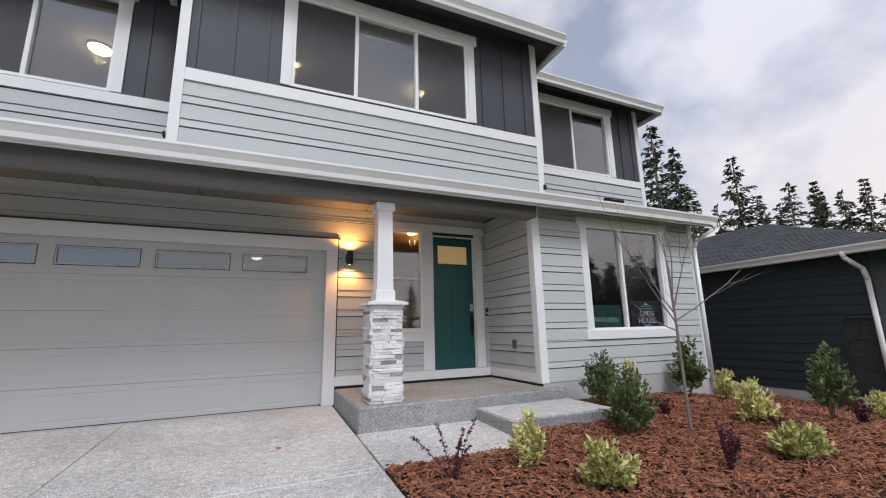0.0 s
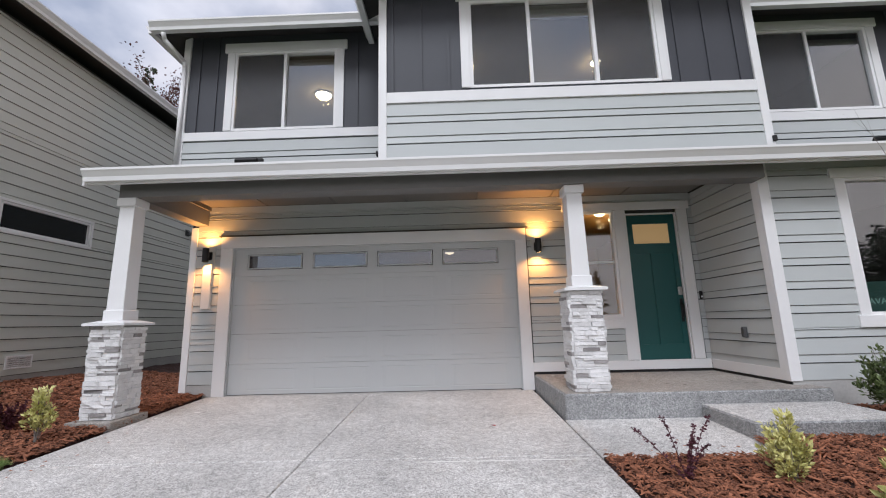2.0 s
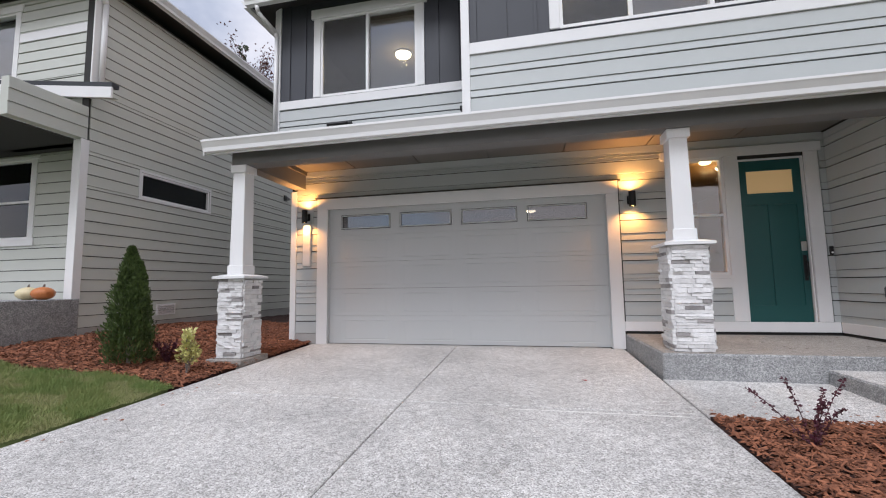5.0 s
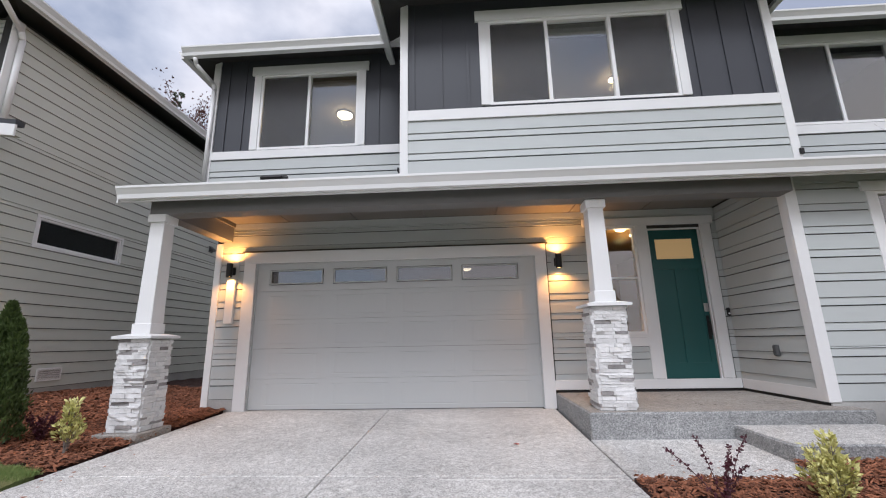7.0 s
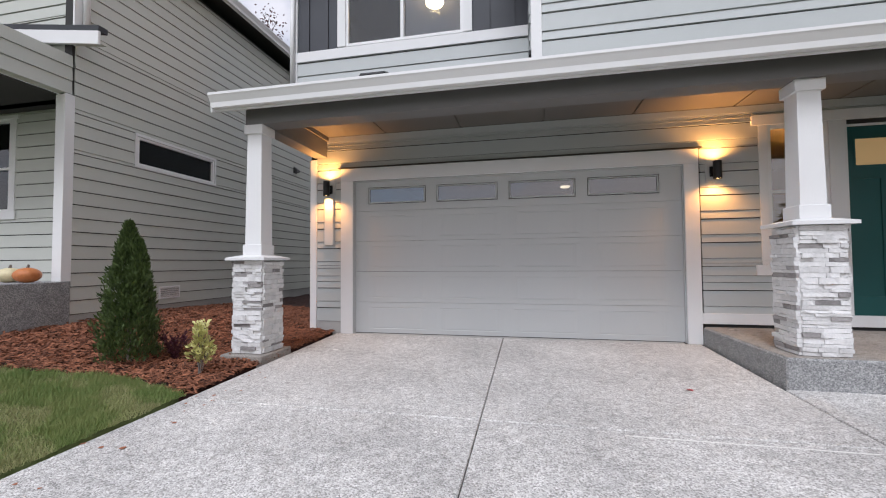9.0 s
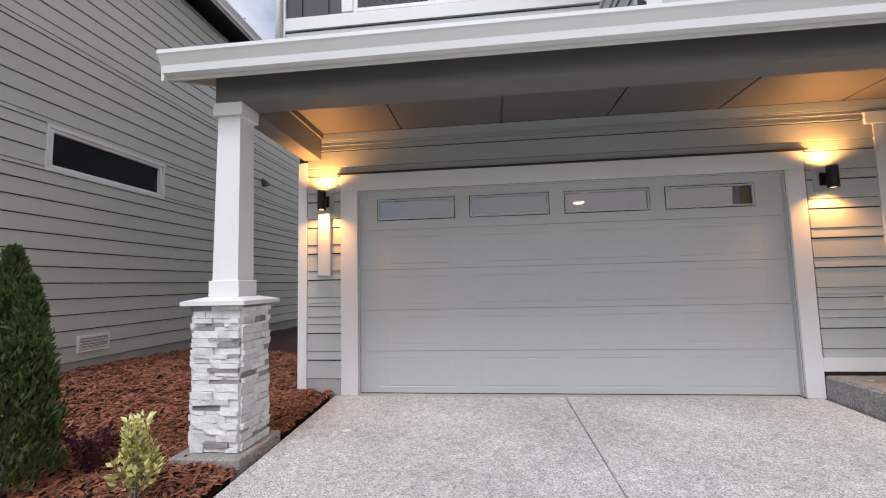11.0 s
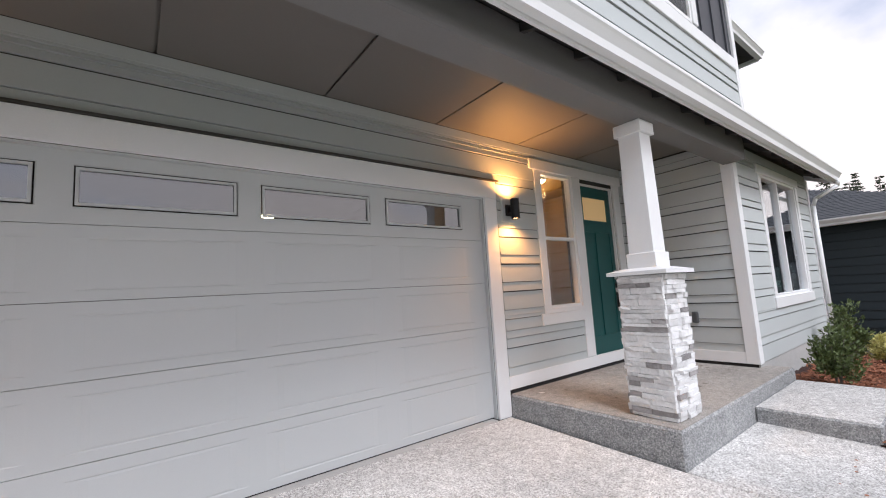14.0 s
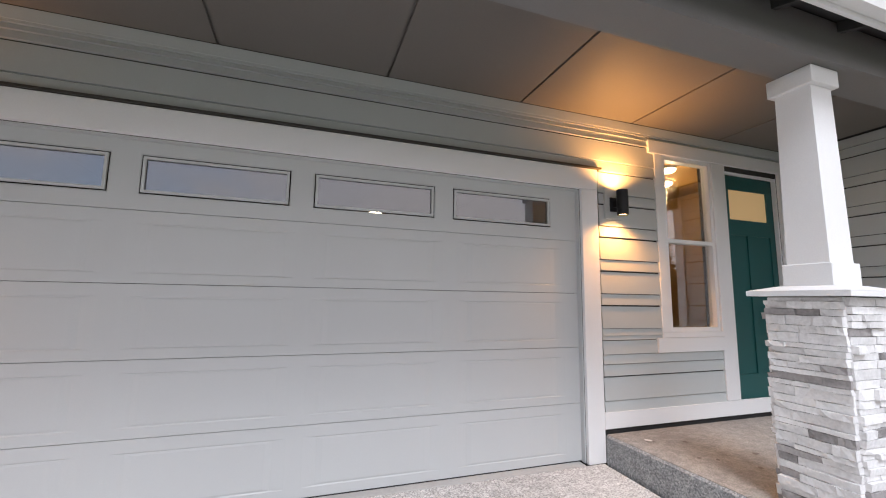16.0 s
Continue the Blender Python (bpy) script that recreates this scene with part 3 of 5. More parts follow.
part("porch_gap", boxed(2.662, 5.57, -0.012, 0, 0.2, 0.272), RUBBER, w_gar)
part("crown_board", boxed(-2.9, 5.53, -0.03, 0, 3.135, 3.222), SIDING, w_gar)

w_side = wall("wall_porch_side", M_SIDE, 0.0, 1.55, -0.3, 3.3, [], LAP_SHADOW, label="pale grey lap-sided wall beside the porch")
siding(w_side, SIDING, 0.0, 1.46, laps(0.42, 3.22), [])
trim("base_band", w_side, 0.034, 1.53, 0.275, 0.42, y0=-0.03)
part("porch_gap", boxed(0.034, 1.55, -0.012, 0, 0.2, 0.272), RUBBER, w_side)
trim("corner_board", w_side, 1.435, 1.55, 0.275, 3.1, y0=-0.035)

rw = (6.67, 8.54, 1.06, 2.89)
w_front = wall("wall_front", M_LOW, 5.57, 9.48, -0.6, 3.25, [rw], LAP_SHADOW, label="pale grey lap-sided front wall with a wide window")
f_holes = [(6.55, 8.66, 0.92, 3.02)]
siding(w_front, SIDING, 5.68, 9.38, laps(0.286, 3.2, 0.286, 0.209, 0.098), f_holes)
part("foundation", boxed(5.57, 9.48, -0.018, 0, -0.6, 0.29), CONCRETE, w_front)
trim("corner_board", w_front, 5.535, 5.68, 0.275, 3.12, y0=-0.032)
trim("corner_board", w_front, 9.38, 9.50, 0.10, 3.12, y0=-0.032)

bw = (1.715, 4.36, 4.33, 5.715)
w_bay = wall("wall_bay", M_FRONT, 0.42, 5.73, 3.24, 6.1, [bw], DARK_PANEL, label="projecting upper front wall with charcoal boards over pale siding")
siding(w_bay, SIDING, 0.53, 5.62, laps(3.24, 4.13, 3.322, 0.205, 0.101), [])
trim("belly_band", w_bay, 0.53, 5.62, 4.125, 4.285, y0=-0.035)
trim("corner_board", w_bay, 0.415, 0.53, 3.2, 6.08, y0=-0.032)
trim("corner_board", w_bay, 5.62, 5.735, 3.2, 6.08, y0=-0.032)
for u in (0.61, 1.018, 1.409, 4.637, 5.046, 5.454):
    part("batten", boxed(u - 0.02, u + 0.02, -0.02, 0, 4.287, 6.06), DARK_PANEL, w_bay)
for x, yaw in ((0.42, -90), (5.73, 90)):
    m = pose(x, 6.469 if yaw < 0 else 5.283, 0, 0, 0, yaw)
    ws = wall("wall_bay_side", m, 0.145, 1.041, 3.4, 6.1, [], DARK_PANEL, label="side return of the projecting upper wall")
    siding(ws, SIDING, 0.145, 1.041, laps(3.5, 4.13, 3.322, 0.205, 0.101), [])
    trim("belly_band", ws, 0.145, 1.041, 4.125, 4.285, y0=-0.03)

part("kickout_flashing", boxed(5.70, 5.75, -0.06, 0.02, 3.37, 3.45, bevel=0.004), BLACK, w_bay, "black kickout flashing")
part("kickout_flashing", boxed(0.385, 0.412, -0.05, 0.02, 3.36, 3.42, bevel=0.004), BLACK, w_bay, "black kickout flashing")
lw, ruw = (-2.255, -0.495, 4.345, 5.79), (6.57, 8.43, 4.345, 5.82)
w_ul = wall("wall_upper_1", M_UP, -3.15, 0.42, 3.5, 6.2, [lw], DARK_PANEL, label="upper wall with charcoal boards over pale lap siding")
w_ur = wall("wall_upper_2", M_UP, 5.73, 9.40, 3.5, 6.2, [ruw], DARK_PANEL, label="upper wall with charcoal boards over pale lap siding")
for w, a, b, c, battens in ((w_ul, -3.04, 0.42, -3.155, (-2.87, -2.56, -0.14, 0.2)), (w_ur, 5.73, 9.29, 9.29, (6.05, 6.34, 8.83, 9.17))):
    siding(w, SIDING, a, b, laps(3.66, 4.18, 3.66, 0.205, 0.101), [])
    trim("belly_band", w, a, b, 4.175, 4.325, y0=-0.035)
    trim("corner_board", w, c, c + 0.115, 3.55, 6.14, y0=-0.032)
    for u in battens:
        part("batten", boxed(u - 0.02, u + 0.02, -0.02, 0, 4.327, 6.14), DARK_PANEL, w)

# plain outer walls that close the house
bm = bmesh.new()
box(bm, -3.19, -3.05, 7.144, 15, -0.6, 6.1)
box(bm, 9.34, 9.48, 5.593, 6.4, -0.8, 3.2)
box(bm, 9.26, 9.40, 6.468, 15, -0.8, 6.1)
box(bm, -3.05, 9.26, 14.86, 15, -0.8, 6.1)
tagged(part("wall_outer", bm, SIDING), "pale grey outer side and rear walls", "wall", kind="structure")

# ---- windows and rooms behind them ----
window("window_1", M_LOW, *rw, splits=(7.50,), head=0.135, jamb=0.12, sill=0.15, label="wide white sliding front window with sale signs inside")
window("window_2", M_FRONT, *bw, splits=(2.575, 3.492), screens=(0, 2), head=0.175, jamb=0.13, label="three-light white upper window with insect screens")
window("window_3", M_UP, *lw, splits=(-1.385,), screens=(0,), head=0.17, jamb=0.13, label="white sliding upper window with insect screen")
window("window_4", M_UP, *ruw, splits=(7.43,), screens=(0,), head=0.155, jamb=0.13, label="white sliding upper window with insect screen")
sw = window("window_5", M_GAR, *sw_open, head=0.0, jamb=0.11, rail=2.045, jambs=(1, 0), label="narrow white sash window beside the front door")
trim("window_sill", sw, 3.325, 4.215, 0.93, 1.07, y0=-0.04)
trim("casing", sw, 3.395, 4.215, 1.071, 1.125)

room("upper_room_1", -3.0, 0.36, 6.5, 10.5, 3.55, 6.12, INNER, "walls of an upper room with dimness put into their grey")
room("upper_room_2", 0.55, 5.5, 5.5, 10.5, 3.55, 6.05, INNER, "walls of the middle upper room with dimness put into their grey")
room("upper_room_3", 5.82, 9.2, 6.5, 10.5, 3.55, 6.12, INNER, "walls of an upper room with dimness put into their grey")
room("front_room", 5.8, 9.25, 5.65, 10.5, 0.40, 3.0, INNER, "walls of the front room with dimness put into their grey")
room("entry", 3.0, 5.5, 7.2, 11.5, 0.38, 3.05, INNER_LAMPLIT, "entry hall walls coloured amber for the warm light")
# The garage's darkness is put into its near-black wall colour.
room("garage", -2.9, 2.75, 7.3, 13.5, 0.0, 3.15, SHADE_BLACK, "garage walls coloured near black for the dark inside")
ceiling_light(-1.33, 8.2, 6.12, 0.17)
ceiling_light(4.3, 7.3, 6.05, 0.10)
ceiling_light(1.85, 7.28, 6.05, 0.08)
ceiling_light(4.16, 7.49, 3.05, 0.09, 8)
ceiling_light(4.6, 7.95, 3.05, 0.10, 9)
ceiling_light(1.32, 11.85, 3.15, 0.13, 3)

# ---- front door ----
door = tagged(holder("door_1", pose(0.03, 7.0, 0)), "closed dark teal panelled front door with one lite", "door", kind="structure")
bm = bmesh.new()
box(bm, 4.395, 5.225, 0.045, 0.09, 0.385, 0.66)
box(bm, 4.395, 4.475, 0.045, 0.09, 0.66, 2.865)
box(bm, 5.145, 5.225, 0.045, 0.09, 0.66, 2.865)
box(bm, 4.475, 5.145, 0.045, 0.09, 2.73, 2.865)
box(bm, 4.475, 5.145, 0.045, 0.09, 2.18, 2.33)
box(bm, 4.765, 4.855, 0.045, 0.09, 0.66, 2.18)
part("slab", bm, TEAL, door)
for a, b in ((4.475, 4.765), (4.855, 5.145)):
    part("door_panel", boxed(a, b, 0.058, 0.085, 0.66, 2.18), TEAL, door)
part("lite", boxed(4.50, 5.12, 0.055, 0.07, 2.355, 2.705), FROST, door, "obscure glass lite with its own glow for the warm light inside")
part("lite_bead", frame_bars(4.475, 5.145, 2.33, 2.73, 0.027, 0.042, 0.06), TEAL, door)
part("threshold", boxed(4.37, 5.25, -0.03, 0.1, 0.335, 0.378, bevel=0.004), RUBBER, door)
for u0, u1, z0, z1 in ((4.172, 4.37, 0.425, 2.945), (5.25, 5.425, 0.425, 2.945)):
    trim("casing", door, u0, u1, z0, z1)
trim("head_casing", door, 3.285, 5.468, 2.947, 3.082, y0=-0.04)
part("stop", frame_bars(4.37, 5.25, 0.38, 2.89, 0.022, 0.003, 0.044), WHITE, door)
hd = part("handle", boxed(5.155, 5.205, 0.032, 0.045, 1.02, 1.40, bevel=0.006), BLACK, door, "dark long-plate handle")
part("grip", tube([(5.18, 0.03, 1.08), (5.18, -0.02, 1.10), (5.18, -0.02, 1.30), (5.18, 0.03, 1.32)], 0.009), BLACK, hd)
part("keypad_lock", boxed(5.145, 5.212, 0.018, 0.045, 1.46, 1.60, bevel=0.008), CHROME, door, "nickel keypad lock")

bell = tagged(holder("doorbell", pose(5.51, 6.984, 1.45)), "small dark video doorbell with pale button on the wall", "doorbell")
part("body", boxed(-0.025, 0.025, -0.03, 0, -0.065, 0.065, bevel=0.008), BLACK, bell)
part("button", cyl(bmesh.new(), (0, -0.034, -0.03), (0, -0.03, -0.03), 0.016), VINYL, bell)

outlet = tagged(holder("outlet", pose(5.552, 6.10, 0.86, 0, 0, -90)), "dark weatherproof outlet cover on the porch wall", "outlet")
part("cover", boxed(-0.04, 0.04, -0.045, 0, -0.075, 0.075, bevel=0.01), PLASTIC, outlet)
part("flap", boxed(-0.03, 0.03, -0.055, -0.046, -0.06, 0.06, bevel=0.004), PLASTIC, outlet)

# ---- garage door ----
gdoor = tagged(holder("garage_door", pose(0, 7.05, 0)), "closed wide grey sectional garage door with four narrow windows", "garage door")
P_U = ((-2.21, -1.21), (-1.07, -0.025), (0.09, 1.13), (1.26, 2.31))
L_U = ((-2.185, -1.258), (-1.035, -0.12), (0.095, 1.025), (1.235, 2.16))


def pressed(u0, u1, z0, z1, panels, deep=0.005, lip=0.009, side=0.09):
    """A steel section with pressed-in panels; an entry with True is left open for glass."""
    bm = bmesh.new()
    us = sorted({u0, u1, *[v for p in panels for v in p[:2]]})
    zs = sorted({z0, z1, *[v for p in panels for v in p[2:4]]})
    for a, b in zip(us, us[1:]):
        for c, d in zip(zs, zs[1:]):
            p = next((p for p in panels if p[0] <= a and b <= p[1] and p[2] <= c and d <= p[3]), None)
            if p is None:
                bm.faces.new([bm.verts.new((u, 0, z)) for u, z in ((a, c), (b, c), (b, d), (a, d))])
                continue
            o = [bm.verts.new((u, 0, z)) for u, z in ((a, c), (b, c), (b, d), (a, d))]
            i = [bm.verts.new((u, deep, z)) for u, z in ((a + side, c + lip), (b - side, c + lip), (b - side, d - lip), (a + side, d - lip))]
            for k in range(4):
                bm.faces.new((o[k], o[(k + 1) % 4], i[(k + 1) % 4], i[k]))
            if not p[4]:
                j = [bm.verts.new((u, 0.0015, z)) for u, z in ((a + 1.5 * side, c + 2.5 * lip), (b - 1.5 * side, c + 2.5 * lip), (b - 1.5 * side, d - 2.5 * lip), (a + 1.5 * side, d - 2.5 * lip))]
                for k in range(4):
                    bm.faces.new((i[k], i[(k + 1) % 4], j[(k + 1) % 4], j[k]))
                bm.faces.new(j)
    for z, s in ((z0, -1), (z1, 1)):
        o = [bm.verts.new(q) for q in ((u0, 0, z), (u1, 0, z), (u1, 0.045, z), (u0, 0.045, z))]
        bm.faces.new(o if s < 0 else o[::-1])
    if not any(p[4] for p in panels):
        bm.faces.new([bm.verts.new(q) for q in ((u0, 0.045, z0), (u0, 0.045, z1), (u1, 0.045, z1), (u1, 0.045, z0))])
    bmesh.ops.remove_doubles(bm, verts=bm.verts, dist=0.0005)
    bmesh.ops.recalc_face_normals(bm, faces=bm.faces)
    return bm


for k in range(5):
    z0, z1 = 0.012 + 0.4925 * k, 0.012 + 0.4925 * (k + 1) - 0.004
    lites = k == 4
    pan = [(a, b, z0 + 0.065, z1 - 0.08, False) for a, b in P_U] if k < 4 else [(a - 0.03, b + 0.03, 2.087, 2.375, True) for a, b in L_U]
    sec = part("section", pressed(-2.44, 2.475, z0, z1, pan, side=0.009 if lites else 0.09), GARAGE, gdoor)
    if lites:
        for a, b in L_U:
            part("lite_frame", frame_bars(a - 0.012, b + 0.012, 2.105, 2.357, 0.018, -0.006, 0.012), GARAGE, sec)
            pane = part("pane", boxed(a, b, 0.014, 0.020, 2.117, 2.345), GARAGE_GLASS, sec, "dark reflecting glass")
part("bottom_seal", boxed(-2.44, 2.475, 0.002, 0.04, 0.002, 0.012), RUBBER, gdoor)

# ---- wall lanterns ----


def wall_lantern(x, plate):
    ob = tagged(holder("wall_lantern", pose(x, 6.955, 2.345)), "lit black cylinder wall lantern shining up and down", "wall lantern", group="lanterns beside the garage door")
    part("mounting_block", boxed(-0.10, 0.10, 0.0, 0.03, -0.14, 0.17, bevel=0.004), SIDING, ob, "pale grey mounting block")
    part("backplate", boxed(-0.055, 0.055, -0.02, -0.002, -0.07, 0.07, bevel=0.006), BLACK, ob)
    part("arm", boxed(-0.022, 0.022, -0.07, -0.02, -0.03, 0.03), BLACK, ob)
    bm = bmesh.new()
    cyl(bm, (0, -0.115, -0.12), (0, -0.115, 0.12), 0.052, n=28, caps=False)
    cyl(bm, (0, -0.115, -0.12), (0, -0.115, 0.12), 0.046, n=28, caps=False)
    part("shade", bm, BLACK, ob, smooth=True)
    for s in (-1, 1):
        part("lens", cyl(bmesh.new(), (0, -0.115, s * 0.100), (0, -0.115, s * 0.108), 0.045, n=24), LAMP_GLOW, ob, "glowing warm lens")
        lamp = new("lantern_lamp", bpy.data.lights.new("lantern_lamp", "SPOT"))
        lamp.data.energy, lamp.data.color, lamp.data.shadow_soft_size = 44 if s > 0 else 27, (1.0, 0.42, 0.095), 0.04
        lamp.data.spot_size, lamp.data.spot_blend = radians(150), 0.7
        p = (x, 6.955 - 0.115, 2.345 + s * 0.125)
        lamp.matrix_world = look(p, (x, p[1] + 0.02, p[2] + s))
    return ob


wall_lantern(-2.84, True)
wall_lantern(2.84, False)
part_plate = tagged(part("mounting_board", boxed(-2.925, -2.775, 6.93, 6.995, 1.43, 2.20, bevel=0.004), WHITE), "plain white board on the siding under the lantern", "trim board", kind="structure")

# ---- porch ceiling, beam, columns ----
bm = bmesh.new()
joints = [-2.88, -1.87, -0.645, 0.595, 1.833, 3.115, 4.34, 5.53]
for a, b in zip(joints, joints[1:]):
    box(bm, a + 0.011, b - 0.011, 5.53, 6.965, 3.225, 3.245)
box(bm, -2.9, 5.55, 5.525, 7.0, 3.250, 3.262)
tagged(part("ceiling_porch", bm, SOFFIT), "panelled porch ceiling toned dark for shade, with open joints", "ceiling", kind="structure")
beam = tagged(holder("beam"), "boxed grey beam along the porch front", "beam", kind="structure")
part("front_beam", prism([(5.27, 2.885), (5.52, 2.885), (5.52, 3.247), (5.27, 3.165)], -3.12, 5.532), BEAM, beam)
part("side_beam", boxed(-3.12, -2.9, 5.524, 6.966, 2.885, 3.247, bevel=0.004), BEAM, beam)
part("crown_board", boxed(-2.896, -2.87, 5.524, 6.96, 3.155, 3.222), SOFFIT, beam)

BLOCKS = []
for k in range(5):
    bm = boxed(-0.5, 0.5, -0.5, 0.5, -0.5, 0.5)
    bmesh.ops.subdivide_edges(bm, edges=[e for e in bm.edges if abs(e.verts[0].co.x - e.verts[1].co.x) > 0.5], cuts=2, use_grid_fill=True)
    rnd = random.Random(k)
    for v in bm.verts:
        v.co.y += rnd.uniform(-0.11, 0.11) if v.co.y < 0 else 0
        v.co.z += rnd.uniform(-0.05, 0.05)
        v.co.x += rnd.uniform(-0.015, 0.015)
    for mat in (STONE, STONE_GREY):
        me = bpy.data.meshes.new("stone")
        bm.to_mesh(me)
        me.materials.append(mat)
        BLOCKS.append(me)
    bm.free()


def stone_face(parent, rnd, half, z0, z1, yaw):
    """One face of ledger stone, course by course."""
    z = z0
    while z < z1 - 0.02:
        h = min(rnd.choice((0.030, 0.038, 0.045, 0.045, 0.058)), z1 - z)
        u = -half - 0.01 + rnd.uniform(0, 0.015)
        while u < half:
            w = min(rnd.uniform(0.09, 0.24), half + 0.01 - u)
            if half - u - w < 0.05:
                w = half + 0.012 - u
            me = BLOCKS[2 * rnd.randrange(5) + (1 if h < 0.05 and rnd.random() < 0.17 else 0)]
            st = new("stone", me)
            st.parent = parent
            d = rnd.uniform(0.026, 0.056)
            st.matrix_local = pose(0, 0, 0, 0, 0, yaw) @ Matrix.Translation((u + w / 2, -half - d / 2 + 0.012, z + h / 2)) @ Matrix.Diagonal((w - 0.003, d, h - 0.003, 1))
            u += w
        z += h


def column(x, y, z0, z1, seed, label):
    rnd = random.Random(seed)
    ob = tagged(holder("porch_column", pose(x, y, z0)), label, "column", group="porch columns")
    cap = z1
    pier = part("pier", boxed(-0.19, 0.19, -0.19, 0.19, 0.0, cap - z0 - 0.05), CONCRETE, ob, "stacked white and grey ledger-stone pier")
    for yaw in (0, 90, 180, 270):
        stone_face(pier, rnd, 0.188, 0.006, cap - z0 - 0.056, yaw)
    bm = boxed(-0.27, 0.27, -0.27, 0.27, cap - z0 - 0.05, cap - z0 - 0.018)
    made = bmesh.ops.create_cone(bm, cap_ends=True, segments=4, radius1=0.27 * math.sqrt(2), radius2=0.15 * math.sqrt(2), depth=0.03,
                                 matrix=Matrix.Translation((0, 0, cap - z0 - 0.0025)) @ pose(0, 0, 0, 0, 0, 45))
    part("cap", bm, WHITE, ob, "white sloped stone cap")
    zz = cap - z0 + 0.012
    part("plinth", boxed(-0.132, 0.132, -0.132, 0.132, zz, zz + 0.135, bevel=0.004), WHITE, ob)
    bm = bmesh.new()
    top = 2.885 - z0
    cyl(bm, (0, 0, zz + 0.135), (0, 0, top - 0.115), 0.112 * math.sqrt(2), 0.100 * math.sqrt(2), n=4)
    bmesh.ops.rotate(bm, verts=bm.verts, cent=(0, 0, 0), matrix=Matrix.Rotation(radians(45), 3, "Z"))
    part("shaft", bm, WHITE, ob)
    part("capital", boxed(-0.130, 0.130, -0.130, 0.130, top - 0.115, top - 0.002, bevel=0.004), WHITE, ob)
    return ob


column(-3.01, 5.395, 0.04, 1.225, 3, "white square column on a ledger-stone pier beside the drive")
column(3.035, 5.45, 0.232, 1.51, 8, "white square column on a ledger-stone pier on the porch")
tagged(part("footing_pad", boxed(-3.30, -2.735, 5.08, 5.70, -0.25, 0.04, bevel=0.01), PORCH), "grey concrete pad under the stone pier", "footing", kind="structure")

# ---- roofs, gutters, vents ----
lower = tagged(holder("roof_lower"), "low shed roof over porch and garage with white gutter", "roof", kind="structure")
# The lower layer is coloured near black for the shade under the eave.
for dz, mat, nm in ((0.0, ROOFING, "shingle_slope"), (-0.05, SHADE_BLACK, "eave_boards")):
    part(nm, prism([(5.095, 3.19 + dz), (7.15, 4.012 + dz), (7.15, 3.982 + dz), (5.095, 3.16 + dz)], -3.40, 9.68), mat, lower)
part("fascia", boxed(-3.40, 9.68, 5.07, 5.093, 3.005, 3.185), WHITE, lower)
gutter("gutter", lower, pose(-3.40, 5.068, 3.03), 13.08, h=0.165)
for x in (-3.425, 9.682):
    part("rake_board", prism([(5.03, 2.985), (5.03, 3.195), (7.1, 4.023), (7.1, 3.85)], x, x + 0.024), WHITE, lower)
for i in range(21):
    x = -2.95 + i * 0.605
    part("rafter_tail", prism([(5.096, 3.04), (5.096, 3.105), (5.268, 3.17), (5.268, 3.10)], x, x + 0.04), SHADE_BLACK, lower)
    for k in range(4 if x < 0.4 else 0):
        part("vent_hole", cyl(bmesh.new(), (x + 0.15 + k * 0.11, 5.262, 3.145), (x + 0.15 + k * 0.11, 5.269, 3.145), 0.02, n=12), RUBBER, lower)

main_roof = hip_roof("roof_main", -3.44, 9.72, 5.90, 15.3, 6.06, 0.38, "main hipped shingle roof with white gutters")
gutter("gutter", main_roof, pose(-3.44, 5.90, 5.91), 13.16)
gutter("gutter", main_roof, pose(-3.44, 15.3, 5.91, 0, 0, -90), 9.4)
gutter("gutter", main_roof, pose(9.72, 5.90, 5.91, 0, 0, 90), 9.4)
bay_roof = hip_roof("roof_bay", 0.12, 6.02, 4.86, 12.0, 6.03, 0.38, "hipped shingle roof over the projecting upper room")
gutter("gutter", bay_roof, pose(0.12, 4.86, 5.88), 5.90)
gutter("gutter", bay_roof, pose(0.12, 12.0, 5.88, 0, 0, -90), 7.14)
gutter("gutter", bay_roof, pose(6.02, 4.86, 5.88, 0, 0, 90), 7.14)


def roof_vent(x, y):
    ob = tagged(holder("roof_vent", pose(x, y, 3.19 + (y - 5.095) * 0.4, 21.8)), "low black metal vent on the lower roof", "roof vent", group="vents on the lower roof")
    part("flange", boxed(-0.2, 0.2, -0.14, 0.14, 0.002, 0.01), BLACK, ob)
    part("hood", boxed(-0.17, 0.17, -0.11, 0.11, 0.01, 0.13, bevel=0.02), BLACK, ob)


roof_vent(-1.475, 5.52)
roof_vent(7.49, 5.50)


def downspout(label, pts, mat=None, r=0.035):
    return tagged(part("downspout", tube(pts, r, 8), mat or WHITE, smooth=True), label, "downspout")


downspout("white downspout at the house corner", [(9.58, 5.0, 3.05), (9.58, 5.02, 2.95), (9.47, 5.33, 2.75), (9.44, 5.37, 2.62), (9.44, 5.37, 0.02), (9.39, 5.14, -0.10)])
downspout("white downspout elbow at the upper eave", [(-3.22, 5.85, 5.88), (-3.22, 5.9, 5.78), (-3.11, 6.25, 5.62), (-3.10, 6.26, 5.5), (-3.10, 6.26, 3.72)])

# ---- signs in the front window ----
sg = tagged(holder("open_house_sign", pose(8.09, 5.54, 1.33)), "dark open house sign with white lettering behind the glass", "sign")
part("board", boxed(-0.40, 0.40, 0, 0.006, -0.26, 0.24), SIGN_DARK, sg)
text_mesh("lettering", "OPEN", 0.14, SIGN_INK, sg, 0.0, -0.002, 0.0)
text_mesh("lettering", "HOUSE", 0.14, SIGN_INK, sg, 0.0, -0.002, -0.125)
